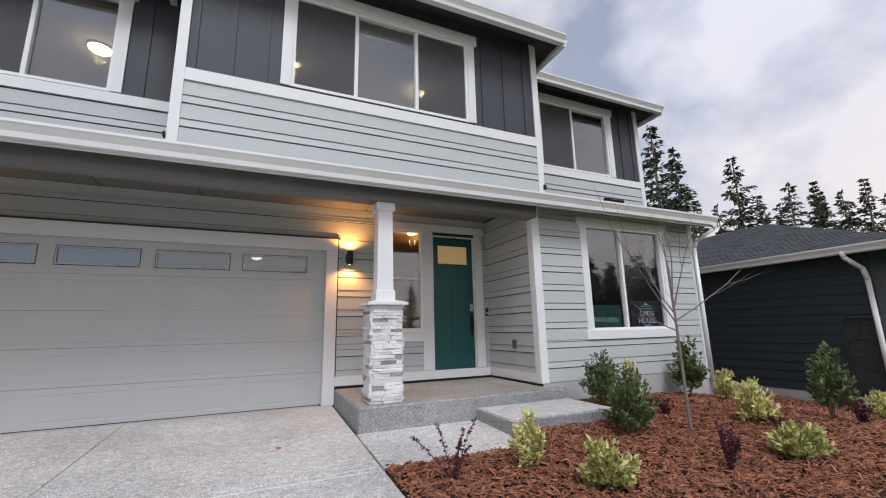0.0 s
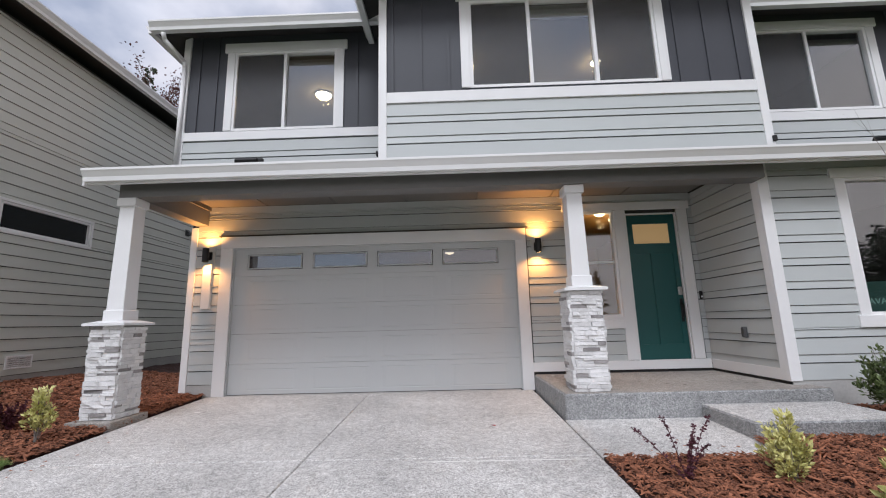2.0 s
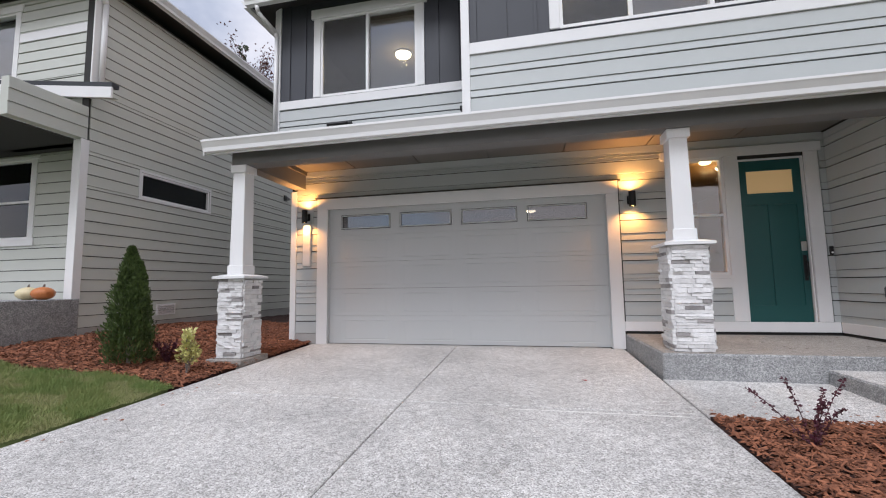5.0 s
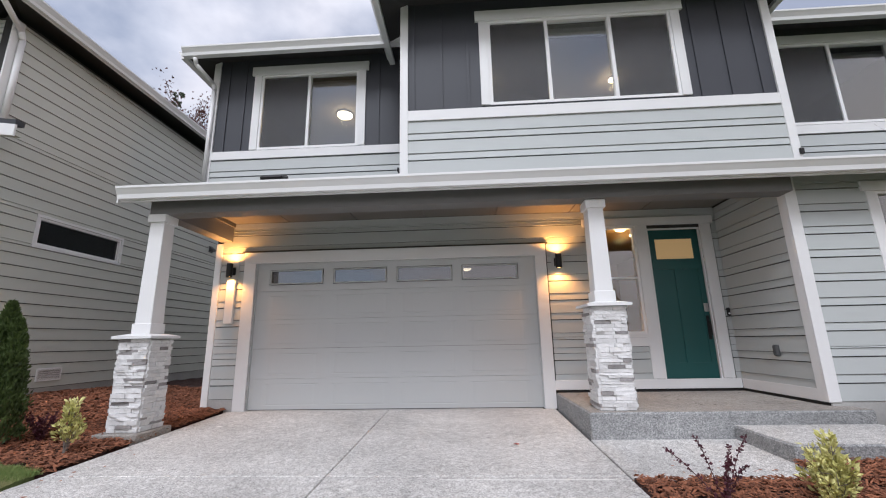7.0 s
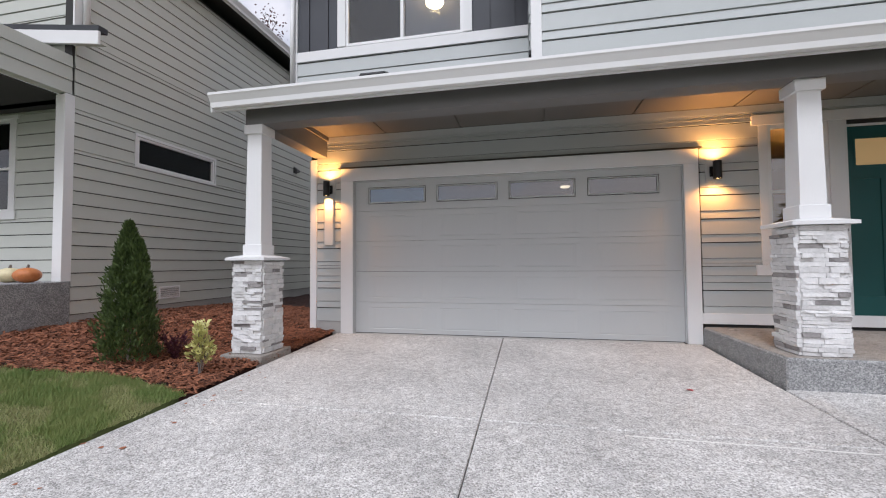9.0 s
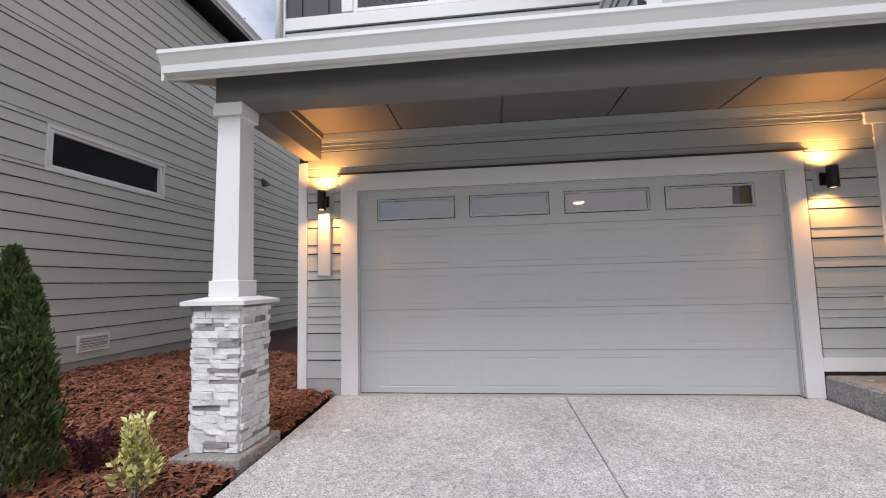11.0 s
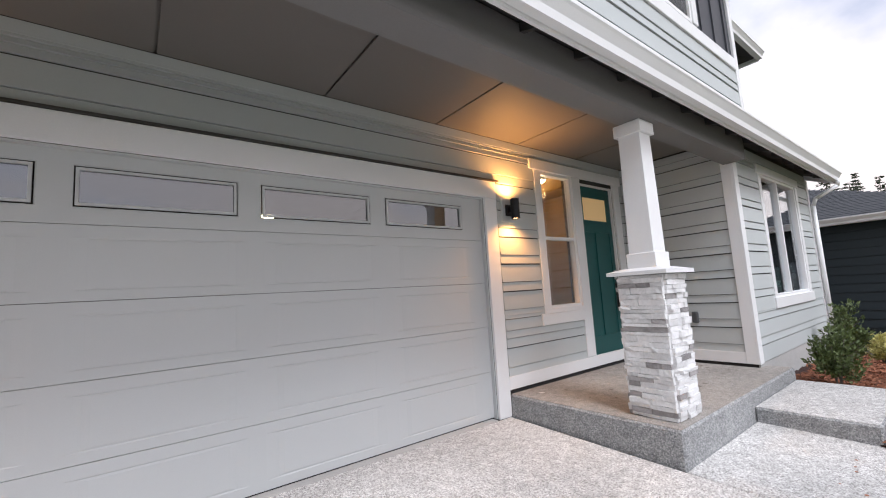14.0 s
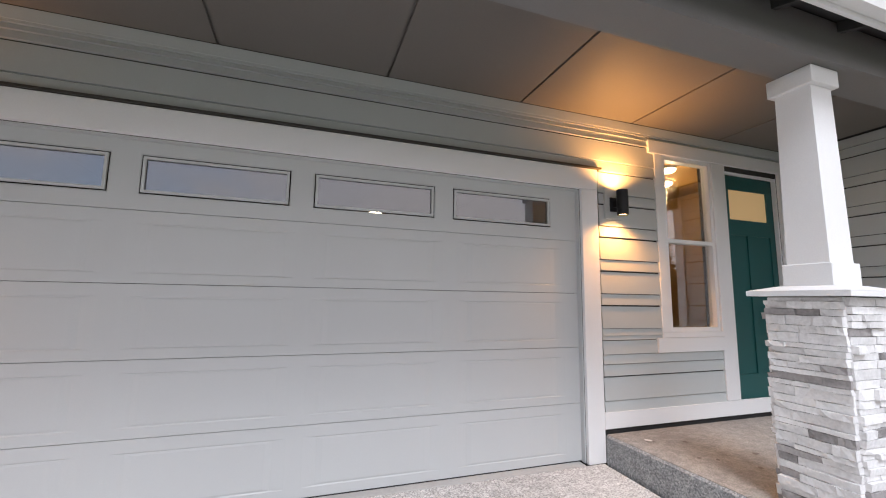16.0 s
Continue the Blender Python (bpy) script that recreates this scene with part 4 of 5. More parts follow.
text_mesh("lettering", "EVENT", 0.055, SIGN_INK, sg, 0.0, -0.002, -0.21)
part("small_line", boxed(-0.17, 0.17, -0.002, 0, 0.085, 0.10), SIGN_INK_GREEN, sg)
part("small_line", boxed(-0.13, 0.13, -0.002, 0, 0.135, 0.148), SIGN_INK_GREEN, sg)
bm = bmesh.new()
for k in (-1, 0, 1):
    bm.faces.new([bm.verts.new(q) for q in ((k * 0.035 - 0.02, -0.002, 0.165), (k * 0.035 + 0.02, -0.002, 0.165), (k * 0.035, -0.002, 0.20 + (0.02 if k == 0 else 0)))])
part("emblem", bm, SIGN_INK, sg)
sg2 = tagged(holder("available_sign", pose(7.09, 5.54, 1.27)), "dark green sign reading available behind the glass", "sign")
part("board", boxed(-0.36, 0.36, 0, 0.006, -0.19, 0.22), SIGN_GREEN, sg2)
text_mesh("lettering", "AVAILABLE", 0.12, SIGN_INK_GREEN, sg2, 0.0, -0.002, -0.04)

# ---- neighbouring house with sage siding ----
M_NL = pose(-6.15, 5.42, 0, 0, 0, 90)
nw = (1.026, 2.75, 2.83, 3.32)
n_side = wall("wall_neighbour_1", M_NL, 0.0, 11.0, -0.2, 6.55, [nw], LAP_SHADOW, label="sage grey lap-sided side wall of the neighbouring house")
siding(n_side, NB_SIDING, 0.037, 11.0, even_laps(0.42, 6.5, 0.2008), [(0.976, 2.80, 2.78, 3.37), (-1, 0.168, 4.5, 7)])
head_wall = wall("wall_neighbour_6", M_NL, -1.1, 0.0, 3.62, 4.2, [], NB_SIDING, label="sage grey header over the neighbouring porch")
siding(head_wall, NB_SIDING, -1.1, 0.0, even_laps(3.62, 4.2, 0.2008), [])
part("foundation", boxed(0.0, 11.0, -0.01, 0, -0.2, 0.41), CONCRETE, n_side)
trim("corner_board", n_side, -0.095, 0.037, 0.9, 3.61, y0=-0.03)
trim("corner_board", n_side, -0.002, 0.17, 4.5, 6.5, y0=-0.03)
nwin = window("window_6", M_NL, *nw, head=0.0, jamb=0.05, label="narrow white-framed horizontal window in the sage wall", pane_mat=DARK_GLASS)
trim("casing", nwin, nw[0] - 0.05, nw[1] + 0.05, nw[3], nw[3] + 0.05)
trim("casing", nwin, nw[0] - 0.05, nw[1] + 0.05, nw[2] - 0.05, nw[2])
# Near-black walls stand in for a room without light.
room("neighbour_room", -9.9, -6.35, 5.95, 9.5, 0.4, 3.75, SHADE_BLACK, "neighbouring room with its dimness coloured near black")
M_NF, M_NP = pose(0, 5.46, 0), pose(0, 5.75, 0)
nu = (-10.5, -8.0, 4.95, 6.25)
n_up = wall("wall_neighbour_2", M_NF, -13.0, -6.15, 3.60, 6.55, [nu], LAP_SHADOW, label="sage grey upper front wall of the neighbouring house")
siding(n_up, NB_SIDING, -13.0, -6.27, even_laps(3.62, 6.5, 0.2008), [(-10.6, -7.9, 4.85, 6.35), (-13, -6.2, 5.62, 5.80)])
trim("belly_band", n_up, -7.88, -6.27, 5.62, 5.79, y0=-0.032)
trim("corner_board", n_up, -6.27, -6.152, 4.55, 6.5, y0=-0.034)
window("window_7", M_NF, *nu, splits=(-9.2,), head=0.13, jamb=0.11, sill=0.12, label="white upper window reflecting the sky")
pw = (-9.2, -7.8, 2.0, 3.5)
n_porch = wall("wall_neighbour_3", M_NP, -13.0, -6.3, 0.3, 3.7, [pw], LAP_SHADOW, label="sage grey recessed porch wall of the neighbouring house")
siding(n_porch, NB_SIDING, -13.0, -6.3, even_laps(0.42, 3.6, 0.2008), [(-9.3, -7.70, 1.88, 3.56)])
window("window_8", M_NP, *pw, head=0.06, jamb=0.12, sill=0.13, rail=2.7, label="white porch window with dim glass", pane_mat=DARK_GLASS)
# Porch shade is painted into this near-black ceiling.
tagged(part("ceiling_neighbour_porch", boxed(-13, -6.3, 4.3, 5.74, 3.60, 3.62), SHADE_BLACK), "neighbouring porch ceiling coloured near black for its shade", "ceiling", kind="structure")
post = tagged(part("neighbour_post", boxed(-6.30, -6.152, 5.33, 5.45, 0.9, 3.60, bevel=0.004), WHITE), "white corner post of the neighbouring porch", "post", kind="structure")
stem = tagged(part("porch_stem_wall", boxed(-13, -6.10, 4.2, 5.44, -0.2, 0.90, bevel=0.01), STEP_SIDE), "grey concrete stem wall of the neighbouring porch", "stem wall", kind="structure")
n_lower = tagged(holder("roof_neighbour_porch"), "small porch roof with white fascia on the neighbouring house", "roof", kind="structure")
for nm, mt, y0, y1, dz0, dz1 in (("fascia", WHITE, 5.33, 5.36, 0.0, 0.19), ("shingle_slope", ROOFING, 5.33, 5.46, 0.19, 0.27), ("eave_boards", NB_SIDING, 5.36, 5.46, 0.02, 0.06)):
    bm = bmesh.new()
    box(bm, -13, -5.56, y0, y1, dz0, dz1)
    for v in bm.verts:
        v.co.z += 4.26 + (-5.56 - v.co.x) * 0.14
    part(nm, bm, mt, n_lower)
n_roof = hip_roof("roof_neighbour_1", -15.0, -5.72, 4.95, 17.0, 6.72, 0.38, "shingle roof of the sage house with white gutter")
gutter("gutter", n_roof, pose(-5.72, 4.95, 6.58, 0, 0, 90), 12.05)
gutter("gutter", n_roof, pose(-15.0, 4.95, 6.58), 9.28)
downspout("white downspout on the corner of the sage house", [(-5.80, 4.9, 6.60), (-5.85, 5.0, 6.48), (-6.07, 5.50, 6.30), (-6.07, 5.55, 6.15), (-6.07, 5.55, 4.62), (-6.02, 5.45, 4.56)], r=0.045)
bm = bmesh.new()
box(bm, -15, -14.86, 5.6, 16.4, -0.2, 6.6)
box(bm, -14.86, -6.3, 16.26, 16.4, -0.2, 6.6)
tagged(part("wall_neighbour_outer", bm, NB_SIDING), "sage grey outer walls of the neighbouring house", "wall", kind="structure")

vent = tagged(holder("crawl_vent", pose(-6.128, 7.11, 0.63, 0, 0, 90)), "white louvred crawl-space vent low on the sage wall", "vent")
part("vent_frame", frame_bars(-0.22, 0.22, -0.11, 0.11, 0.025, -0.02, 0.0), VINYL, vent)
part("backing", boxed(-0.2, 0.2, -0.004, 0.0, -0.09, 0.09), RUBBER, vent)
for k in range(5):
    sl = part("slat", boxed(-0.195, 0.195, -0.003, 0.003, -0.016, 0.016), VINYL, vent)
    sl.matrix_local = pose(0, -0.013, -0.068 + k * 0.034, 35)
hood = tagged(holder("wall_exhaust_hood", pose(-6.128, 11.2, 3.80, 0, 0, 90)), "small grey exhaust hood on the sage wall", "exhaust hood")
part("flange", boxed(-0.09, 0.09, -0.012, 0, -0.09, 0.09, bevel=0.003), PLASTIC, hood)
part("hood", prism([(-0.012, 0.08), (-0.11, 0.0), (-0.11, -0.06), (-0.012, -0.06)], -0.075, 0.075), PLASTIC, hood)


def pumpkin(x, y, z, r, mat, label):
    ob = tagged(holder("pumpkin", pose(x, y, z)), label, "pumpkin", group="pumpkins on the stem wall")
    bm = bmesh.new()
    bmesh.ops.create_uvsphere(bm, u_segments=32, v_segments=14, radius=r)
    for v in bm.verts:
        a = math.atan2(v.co.y, v.co.x)
        f = 1 - 0.07 * abs(math.cos(4 * a))
        v.co = Vector((v.co.x * f, v.co.y * f, v.co.z * 0.68 + r * 0.66))
    part("flesh", bm, mat, ob, smooth=True)
    part("stalk", cyl(bmesh.new(), (0, 0, r * 1.28), (r * 0.12, 0, r * 1.62), r * 0.12, r * 0.08, 8), BARK, ob)


pumpkin(-6.62, 5.05, 0.90, 0.15, GOURD, "cream pumpkin on the neighbouring stem wall")
pumpkin(-6.30, 5.05, 0.90, 0.15, PUMPKIN, "orange pumpkin on the neighbouring stem wall")

meter = tagged(holder("gas_meter", pose(-3.32, 7.75, ground_z(-3.32, 7.75))), "grey gas meter with pipes beside the house wall", "gas meter")
bm = bmesh.new()
bmesh.ops.create_uvsphere(bm, u_segments=16, v_segments=10, radius=0.13, matrix=Matrix.Translation((0, 0, 0.42)) @ Matrix.Diagonal((1.0, 1.15, 1.1, 1)))
part("body", bm, METER, meter, smooth=True)
part("pipe", tube([(0.0, -0.09, 0), (0.0, -0.09, 0.72), (0.11, -0.09, 0.74)], 0.022), METER, meter)
part("pipe", tube([(0.0, 0.09, 0.40), (0.0, 0.09, 0.70), (0.11, 0.09, 0.70)], 0.022), METER, meter)
part("regulator", cyl(bmesh.new(), (-0.06, -0.09, 0.62), (0.02, -0.09, 0.62), 0.07, n=14), METER, meter)

# ---- neighbouring house with dark green siding ----
M_NR = pose(12.4, 12.0, 0, 0, 0, -90)
r_side = wall("wall_neighbour_4", M_NR, 0.0, 8.1, -0.9, 2.6, [], NB_GREEN, label="dark green lap-sided wall of the neighbouring house")
siding(r_side, NB_GREEN, 0.0, 7.52, even_laps(-0.335, 2.5, 0.20), [])
siding(r_side, NB_GREEN, 7.52, 8.1, even_laps(1.24, 2.5, 0.20), [])
part("foundation", boxed(0.0, 8.1, -0.02, 0, -0.9, -0.34), CONCRETE, r_side)
part("foundation_vent", boxed(7.0, 7.35, -0.03, -0.021, -0.50, -0.37), RUBBER, r_side)
part("stone_ledge", boxed(7.50, 8.1, -0.07, 0, 1.16, 1.22, bevel=0.006), FLASH, r_side)
part("stone_return", boxed(7.50, 7.53, -0.05, 0, -0.34, 1.16), FLASH, r_side)
DARK_BLOCKS = []
for k in range(5):
    me = BLOCKS[2 * k].copy()
    me.materials.clear()
    me.materials.append(STONE_DARK)
    DARK_BLOCKS.append(me)
rnd = random.Random(21)
z = -0.34
while z < 1.13:
    h, u = min(rnd.choice((0.06, 0.08, 0.10)), 1.16 - z), 7.535
    while u < 8.1:
        w = min(rnd.uniform(0.15, 0.34), 8.11 - u)
        st = new("stone", DARK_BLOCKS[rnd.randrange(5)])
        st.parent = r_side
        st.location, st.scale = (u + w / 2, -0.024, z + h / 2), (w - 0.004, rnd.uniform(0.03, 0.055), h - 0.004)
        u += w
    z += h
r_front = wall("wall_neighbour_5", pose(0, 3.9, 0), 12.4, 19.0, -0.9, 2.6, [], NB_GREEN, label="dark green front wall of the neighbouring house")
r_roof = hip_roof("roof_neighbour_2", 12.02, 19.2, 3.15, 14.0, 2.56, 0.38, "low dark shingle hip roof of the green house")
gutter("gutter", r_roof, pose(12.02, 14.0, 2.42, 0, 0, -90), 10.85)
gutter("gutter", r_roof, pose(12.02, 3.15, 2.42), 7.18)
verts, faces = [], []
rnd = random.Random(5)
for i in range(34):
    x0 = 12.02 + i * 0.135
    y = 3.15 + i * 0.135
    while y < 14.0 - i * 0.135:
        w = rnd.uniform(0.14, 0.34)
        y1, lift = min(y + w - 0.004, 14.0 - i * 0.135), rnd.uniform(0.006, 0.016)
        n = len(verts)
        for xx, yy, up in ((x0 - 0.01, y, lift + 0.004), (x0 - 0.01, y1, lift + 0.004), (x0 + 0.145, y1, 0.004), (x0 + 0.145, y, 0.004)):
            verts.append((xx, yy, 2.56 + (xx - 12.02) * 0.38 + up))
        verts += [(verts[n][0], verts[n][1], verts[n][2] - lift), (verts[n + 1][0], verts[n + 1][1], verts[n + 1][2] - lift)]
        faces += [(n, n + 3, n + 2, n + 1), (n, n + 1, n + 5, n + 4)]
        y += w
me = bpy.data.meshes.new("shingles")
me.from_pydata(verts, [], faces)
me.materials.append(ROOFING)
sh = new("shingles", me)
sh.parent = r_roof
tagged(sh, "rows of dark asphalt shingles", kind="stuff")
for x, y in ((13.6, 9.3), (13.75, 8.95)):
    v = tagged(part("roof_pipe", cyl(bmesh.new(), (x, y, 2.56 + (x - 12.02) * 0.38 - 0.03), (x, y, 2.56 + (x - 12.02) * 0.38 + 0.22), 0.05, n=12), BLACK), "black plumbing pipe through the shingle roof", "roof pipe", group="pipes on the green house roof")
downspout("white downspout on the green house corner", [(11.95, 4.12, 2.46), (11.97, 4.10, 2.34), (12.28, 3.98, 2.12), (12.33, 3.96, 1.9), (12.33, 3.95, -0.45)], r=0.045)
bm = bmesh.new()
box(bm, 18.86, 19.0, 4.05, 12, -1, 2.6)
box(bm, 12.55, 18.86, 11.86, 12, -1, 2.6)
tagged(part("wall_neighbour_green_outer", bm, NB_GREEN), "dark green outer walls of the neighbouring house", "wall", kind="structure")


# ---- plants ----
def leaf_mesh(name, spots, size, mat, rnd, long=1.9, fold=0.25):
    """Many small folded leaves, one for each spot and direction."""
    verts, faces = [], []
    for p, d in spots:
        d = (Vector(d) + Vector((rnd.gauss(0, 0.35), rnd.gauss(0, 0.35), rnd.gauss(0, 0.3)))).normalized()
        side = d.cross(Vector((rnd.gauss(0, 1), rnd.gauss(0, 1), rnd.gauss(0, 1)))).normalized()
        up = side.cross(d)
        s = size * rnd.uniform(0.65, 1.25)
        p, n = Vector(p), len(verts)
        mid = p + d * s * long * 0.5
        verts += [p, mid + side * s * 0.5 + up * s * fold, p + d * s * long, mid - side * s * 0.5 + up * s * fold]
        faces += [(n, n + 1, n + 2), (n, n + 2, n + 3)]
    me = bpy.data.meshes.new(name)
    me.from_pydata([tuple(v) for v in verts], [], faces)
    me.materials.append(mat)
    return me


def shrub(x, y, w, h, seed, mat, label, n=1100, leaf=0.028, stems=9, spikes=0, lean=(0, 0), name="shrub", spike_mat=None, bare=0.18):
    """A shrub of bent stems with leaves in clumps along their ends, open between the clumps."""
    rnd = random.Random(seed)
    ob = tagged(holder(name, pose(x, y, ground_z(x, y) - 0.01)), label, "shrub")
    bm, tips = bmesh.new(), []
    for k in range(stems):
        a, r = k * 2.4 + rnd.uniform(-0.4, 0.4), math.sqrt((k + 0.5) / stems)
        top = Vector((math.cos(a) * r * w * 0.42 + lean[0], math.sin(a) * r * w * 0.42 + lean[1], h * (1 - 0.5 * r * r) * rnd.uniform(0.8, 1.0)))
        if k < spikes:
            top = Vector((rnd.uniform(-0.2, 0.2) * w, rnd.uniform(-0.2, 0.2) * w, h * rnd.uniform(0.95, 1.1)))
        mid = Vector((top.x * 0.35, top.y * 0.35, top.z * 0.5))
        base = Vector((rnd.uniform(-0.03, 0.03), rnd.uniform(-0.03, 0.03), 0))
        cyl(bm, base, mid, 0.007, 0.005, 5)
        cyl(bm, mid, top, 0.005, 0.002, 5)
        tips.append((mid, top, k < spikes))
        for q in range(3):
            t = rnd.uniform(0.2, 0.8)
            s = mid.lerp(top, t)
            e = s + Vector((rnd.gauss(0, 0.12) * w, rnd.gauss(0, 0.12) * w, rnd.uniform(0.05, 0.2) * h))
            cyl(bm, s, e, 0.003, 0.0015, 4)
            tips.append((s, e, False))
    part("stem", bm, BARK, ob)
    spots, spike_spots = [], []
    shoots = max(9, n // 30)
    for k in range(shoots):
        a, r = k * 2.4 + rnd.uniform(-0.5, 0.5), math.sqrt((k + 0.5) / shoots)
        reach = r * w * 0.5 * rnd.uniform(0.55, 1.18)
        high = h * (1.0 - 0.55 * r ** 3.5) * rnd.uniform(0.55, 1.08)
        tip = Vector((math.cos(a) * reach + lean[0] * high / h, math.sin(a) * reach + lean[1] * high / h, max(0.06, high)))
        root = Vector((tip.x * 0.45, tip.y * 0.45, tip.z * (0.18 + bare * 0.9)))
        for q in range(46):
            t = rnd.random() ** 0.75
            ring, turn = 0.020 + leaf * 0.55 * (1 - 0.55 * t), rnd.uniform(0, 6.283)
            p = root.lerp(tip, t) + Vector((math.cos(turn) * ring, math.sin(turn) * ring, rnd.gauss(0, 0.012)))
            p.z = max(0.025, p.z)
            d = (tip - root).normalized() * (0.45 + 0.6 * t) + Vector((math.cos(turn), math.sin(turn), 0.15)) * 0.8
            (spike_spots if spike_mat and t > 0.42 + 0.3 * rnd.random() else spots).append((p, d.normalized()))
    for k in range(spikes):
        a, b, sp = [q for q in tips if q[2]][k]
        for q in range(70):
            t, turn = rnd.uniform(0.25, 1.05), rnd.uniform(0, 6.283)
            p = a.lerp(b, t) + Vector((math.cos(turn), math.sin(turn), 0)) * 0.022
            (spike_spots if spike_mat else spots).append((p, Vector((math.cos(turn) * 0.7, math.sin(turn) * 0.7, 0.8))))
    for s, m, nm in ((spots, mat, "foliage"), (spike_spots, spike_mat, "foliage")):
        if s:
            fo = new(nm, leaf_mesh(nm, s, leaf * 0.95, m, rnd))
            fo.parent = ob
    return ob


def barberry(x, y, h, seed, label, twigs=7, spread=0.5):
    """Thin arching dark red twigs set with tiny leaves."""
    rnd = random.Random(seed)
    ob = tagged(holder("barberry", pose(x, y, ground_z(x, y) - 0.01)), label, "shrub")
    bm, spots = bmesh.new(), []
    for k in range(twigs):
        a = rnd.uniform(0, 6.28)
        d = Vector((math.cos(a) * spread * rnd.uniform(0.2, 1), math.sin(a) * spread * rnd.uniform(0.2, 1), rnd.uniform(0.55, 1.0))) * h
        pts = [Vector((0, 0, 0)), d * 0.35 + Vector((0, 0, 0.06 * h)), d * 0.7 + Vector((0, 0, 0.07 * h)), d]
        for p, q in zip(pts, pts[1:]):
            cyl(bm, p, q, 0.0035, 0.0025, 4)
            for i in range(20):
                s = p.lerp(q, rnd.random())
                spots.append((s, Vector((rnd.gauss(0, 1), rnd.gauss(0, 1), rnd.gauss(0.3, 1))).normalized()))
    part("twig", bm, TWIG_RED, ob)
    fo = new("foliage", leaf_mesh("foliage", spots, 0.019, LEAF_RED, rnd, 1.5))
    fo.parent = ob
    return ob


shrub(6.14, 4.83, 0.52, 0.80, 1, LEAF_DARK, "dense dark green laurel shrub before the front wall", 1500, 0.030)
shrub(5.48, 3.74, 0.56, 0.74, 2, LEAF_DARK, "broad dark green shrub beside the concrete step", 1900, 0.028, stems=11)
shrub(5.85, 4.0, 0.22, 0.72, 3, LEAF_VAR, "slender yellow variegated shrub among the green ones", 420, 0.024, stems=5, spikes=3, spike_mat=LEAF_NEW)
shrub(3.84, 3.38, 0.37, 0.44, 4, LEAF_VAR, "small variegated shrub with upright yellow shoots", 800, 0.024, stems=9, spikes=3, spike_mat=LEAF_NEW)
shrub(4.13, 2.74, 0.46, 0.36, 5, LEAF_LIME, "low sprawling lime green variegated shrub", 850, 0.034, stems=10, spike_mat=LEAF_VAR)
shrub(8.30, 5.02, 0.56, 0.95, 6, LEAF_DARK, "open dark green laurel shrub by the house corner", 1300, 0.036, bare=0.3)
shrub(8.75, 4.72, 0.38, 0.52, 7, LEAF_VAR, "round yellow-green variegated shrub by the downspout", 800, 0.030, spike_mat=LEAF_NEW)
shrub(7.27, 3.44, 0.46, 0.52, 8, LEAF_VAR, "round pale yellow variegated shrub in the mulch", 1200, 0.030, spike_mat=LEAF_NEW)
shrub(8.68, 3.28, 0.52, 0.98, 9, LEAF_DARK, "upright green shrub leaning in the mulch bed", 1300, 0.036, lean=(0.08, 0), bare=0.3)
shrub(6.20, 2.52, 0.44, 0.32, 10, LEAF_LIME, "low spreading lime green shrub in the mulch", 950, 0.034, lean=(0.1, -0.05), spike_mat=LEAF_VAR)
shrub(10.9, 3.6, 0.5, 0.5, 12, LEAF_VAR, "pale variegated shrub at the edge of the bed", 600, 0.03, spike_mat=LEAF_NEW)
shrub(-3.08, 4.56, 0.26, 0.54, 11, LEAF_VAR, "small sparse yellow variegated shrub beside the pier", 260, 0.028, stems=6, spikes=3, bare=0.3, spike_mat=LEAF_NEW)
barberry(3.08, 3.40, 0.52, 1, "sparse arching dark red barberry beside the walk", 7, 0.75)
barberry(5.35, 2.58, 0.42, 2, "bare purple barberry twigs in the mulch", 14, 0.35)
barberry(6.60, 4.15, 0.24, 3, "low dark purple barberry in the mulch", 12, 0.7)
barberry(8.62, 2.95, 0.34, 4, "low dark purple barberry under the green shrub", 14, 0.6)
barberry(-3.72, 4.86, 0.34, 5, "low dark purple barberry beside the conifer", 14, 0.6)
barberry(7.05, 3.08, 0.2, 6, "very low purple barberry in the mulch", 9, 0.9)


def arborvitae(x, y, h, w, seed):
    rnd = random.Random(seed)
    ob = tagged(holder("arborvitae", pose(x, y, ground_z(x, y) - 0.01)), "young cone-shaped green arborvitae in the mulch", "conifer")
    part("trunk", cyl(bmesh.new(), (0, 0, 0), (0, 0, h * 0.9), 0.025, 0.004, 8), BARK, ob)
    spots = []
    for i in range(10500):
        t, fork = rnd.random() ** 0.8, rnd.random() < 0.36
        top, wide, x0 = (h * 0.87, w * 0.36, 0.11) if fork else (h, w * 0.47, -0.03)
        a = rnd.uniform(0, 6.283)
        spray = noise.noise((math.cos(a) * 2.6, math.sin(a) * 2.6, t * 9 + (5 if fork else 0)))
        r = wide * min(1, (1 - t) ** 0.7 * 1.15) * math.sqrt(rnd.uniform(0.3, 1.0)) * (1 + 0.42 * spray)
        spots.append(((math.cos(a) * r + x0 * min(1, t * 1.6), math.sin(a) * r, 0.03 + t * top), (math.cos(a) * 0.45, math.sin(a) * 0.45, 1.0)))
    fo = new("foliage", leaf_mesh("foliage", spots, 0.022, LEAF_THUJA, rnd, 2.6))
    fo.parent = ob


arborvitae(-4.02, 4.56, 1.52, 0.60, 4)

young = tagged(holder("young_tree", pose(6.13, 3.49, ground_z(6.13, 3.49) - 0.02)), "leafless young tree with thin bare branches in the mulch", "tree")
rnd = random.Random(14)
part("trunk", cyl(cyl(bmesh.new(), (0, 0, 0), (-0.01, 0, 1.35), 0.020, 0.014, 10), (-0.01, 0, 1.35), (-0.03, 0.02, 2.35), 0.016, 0.004, 8), BARK, young)


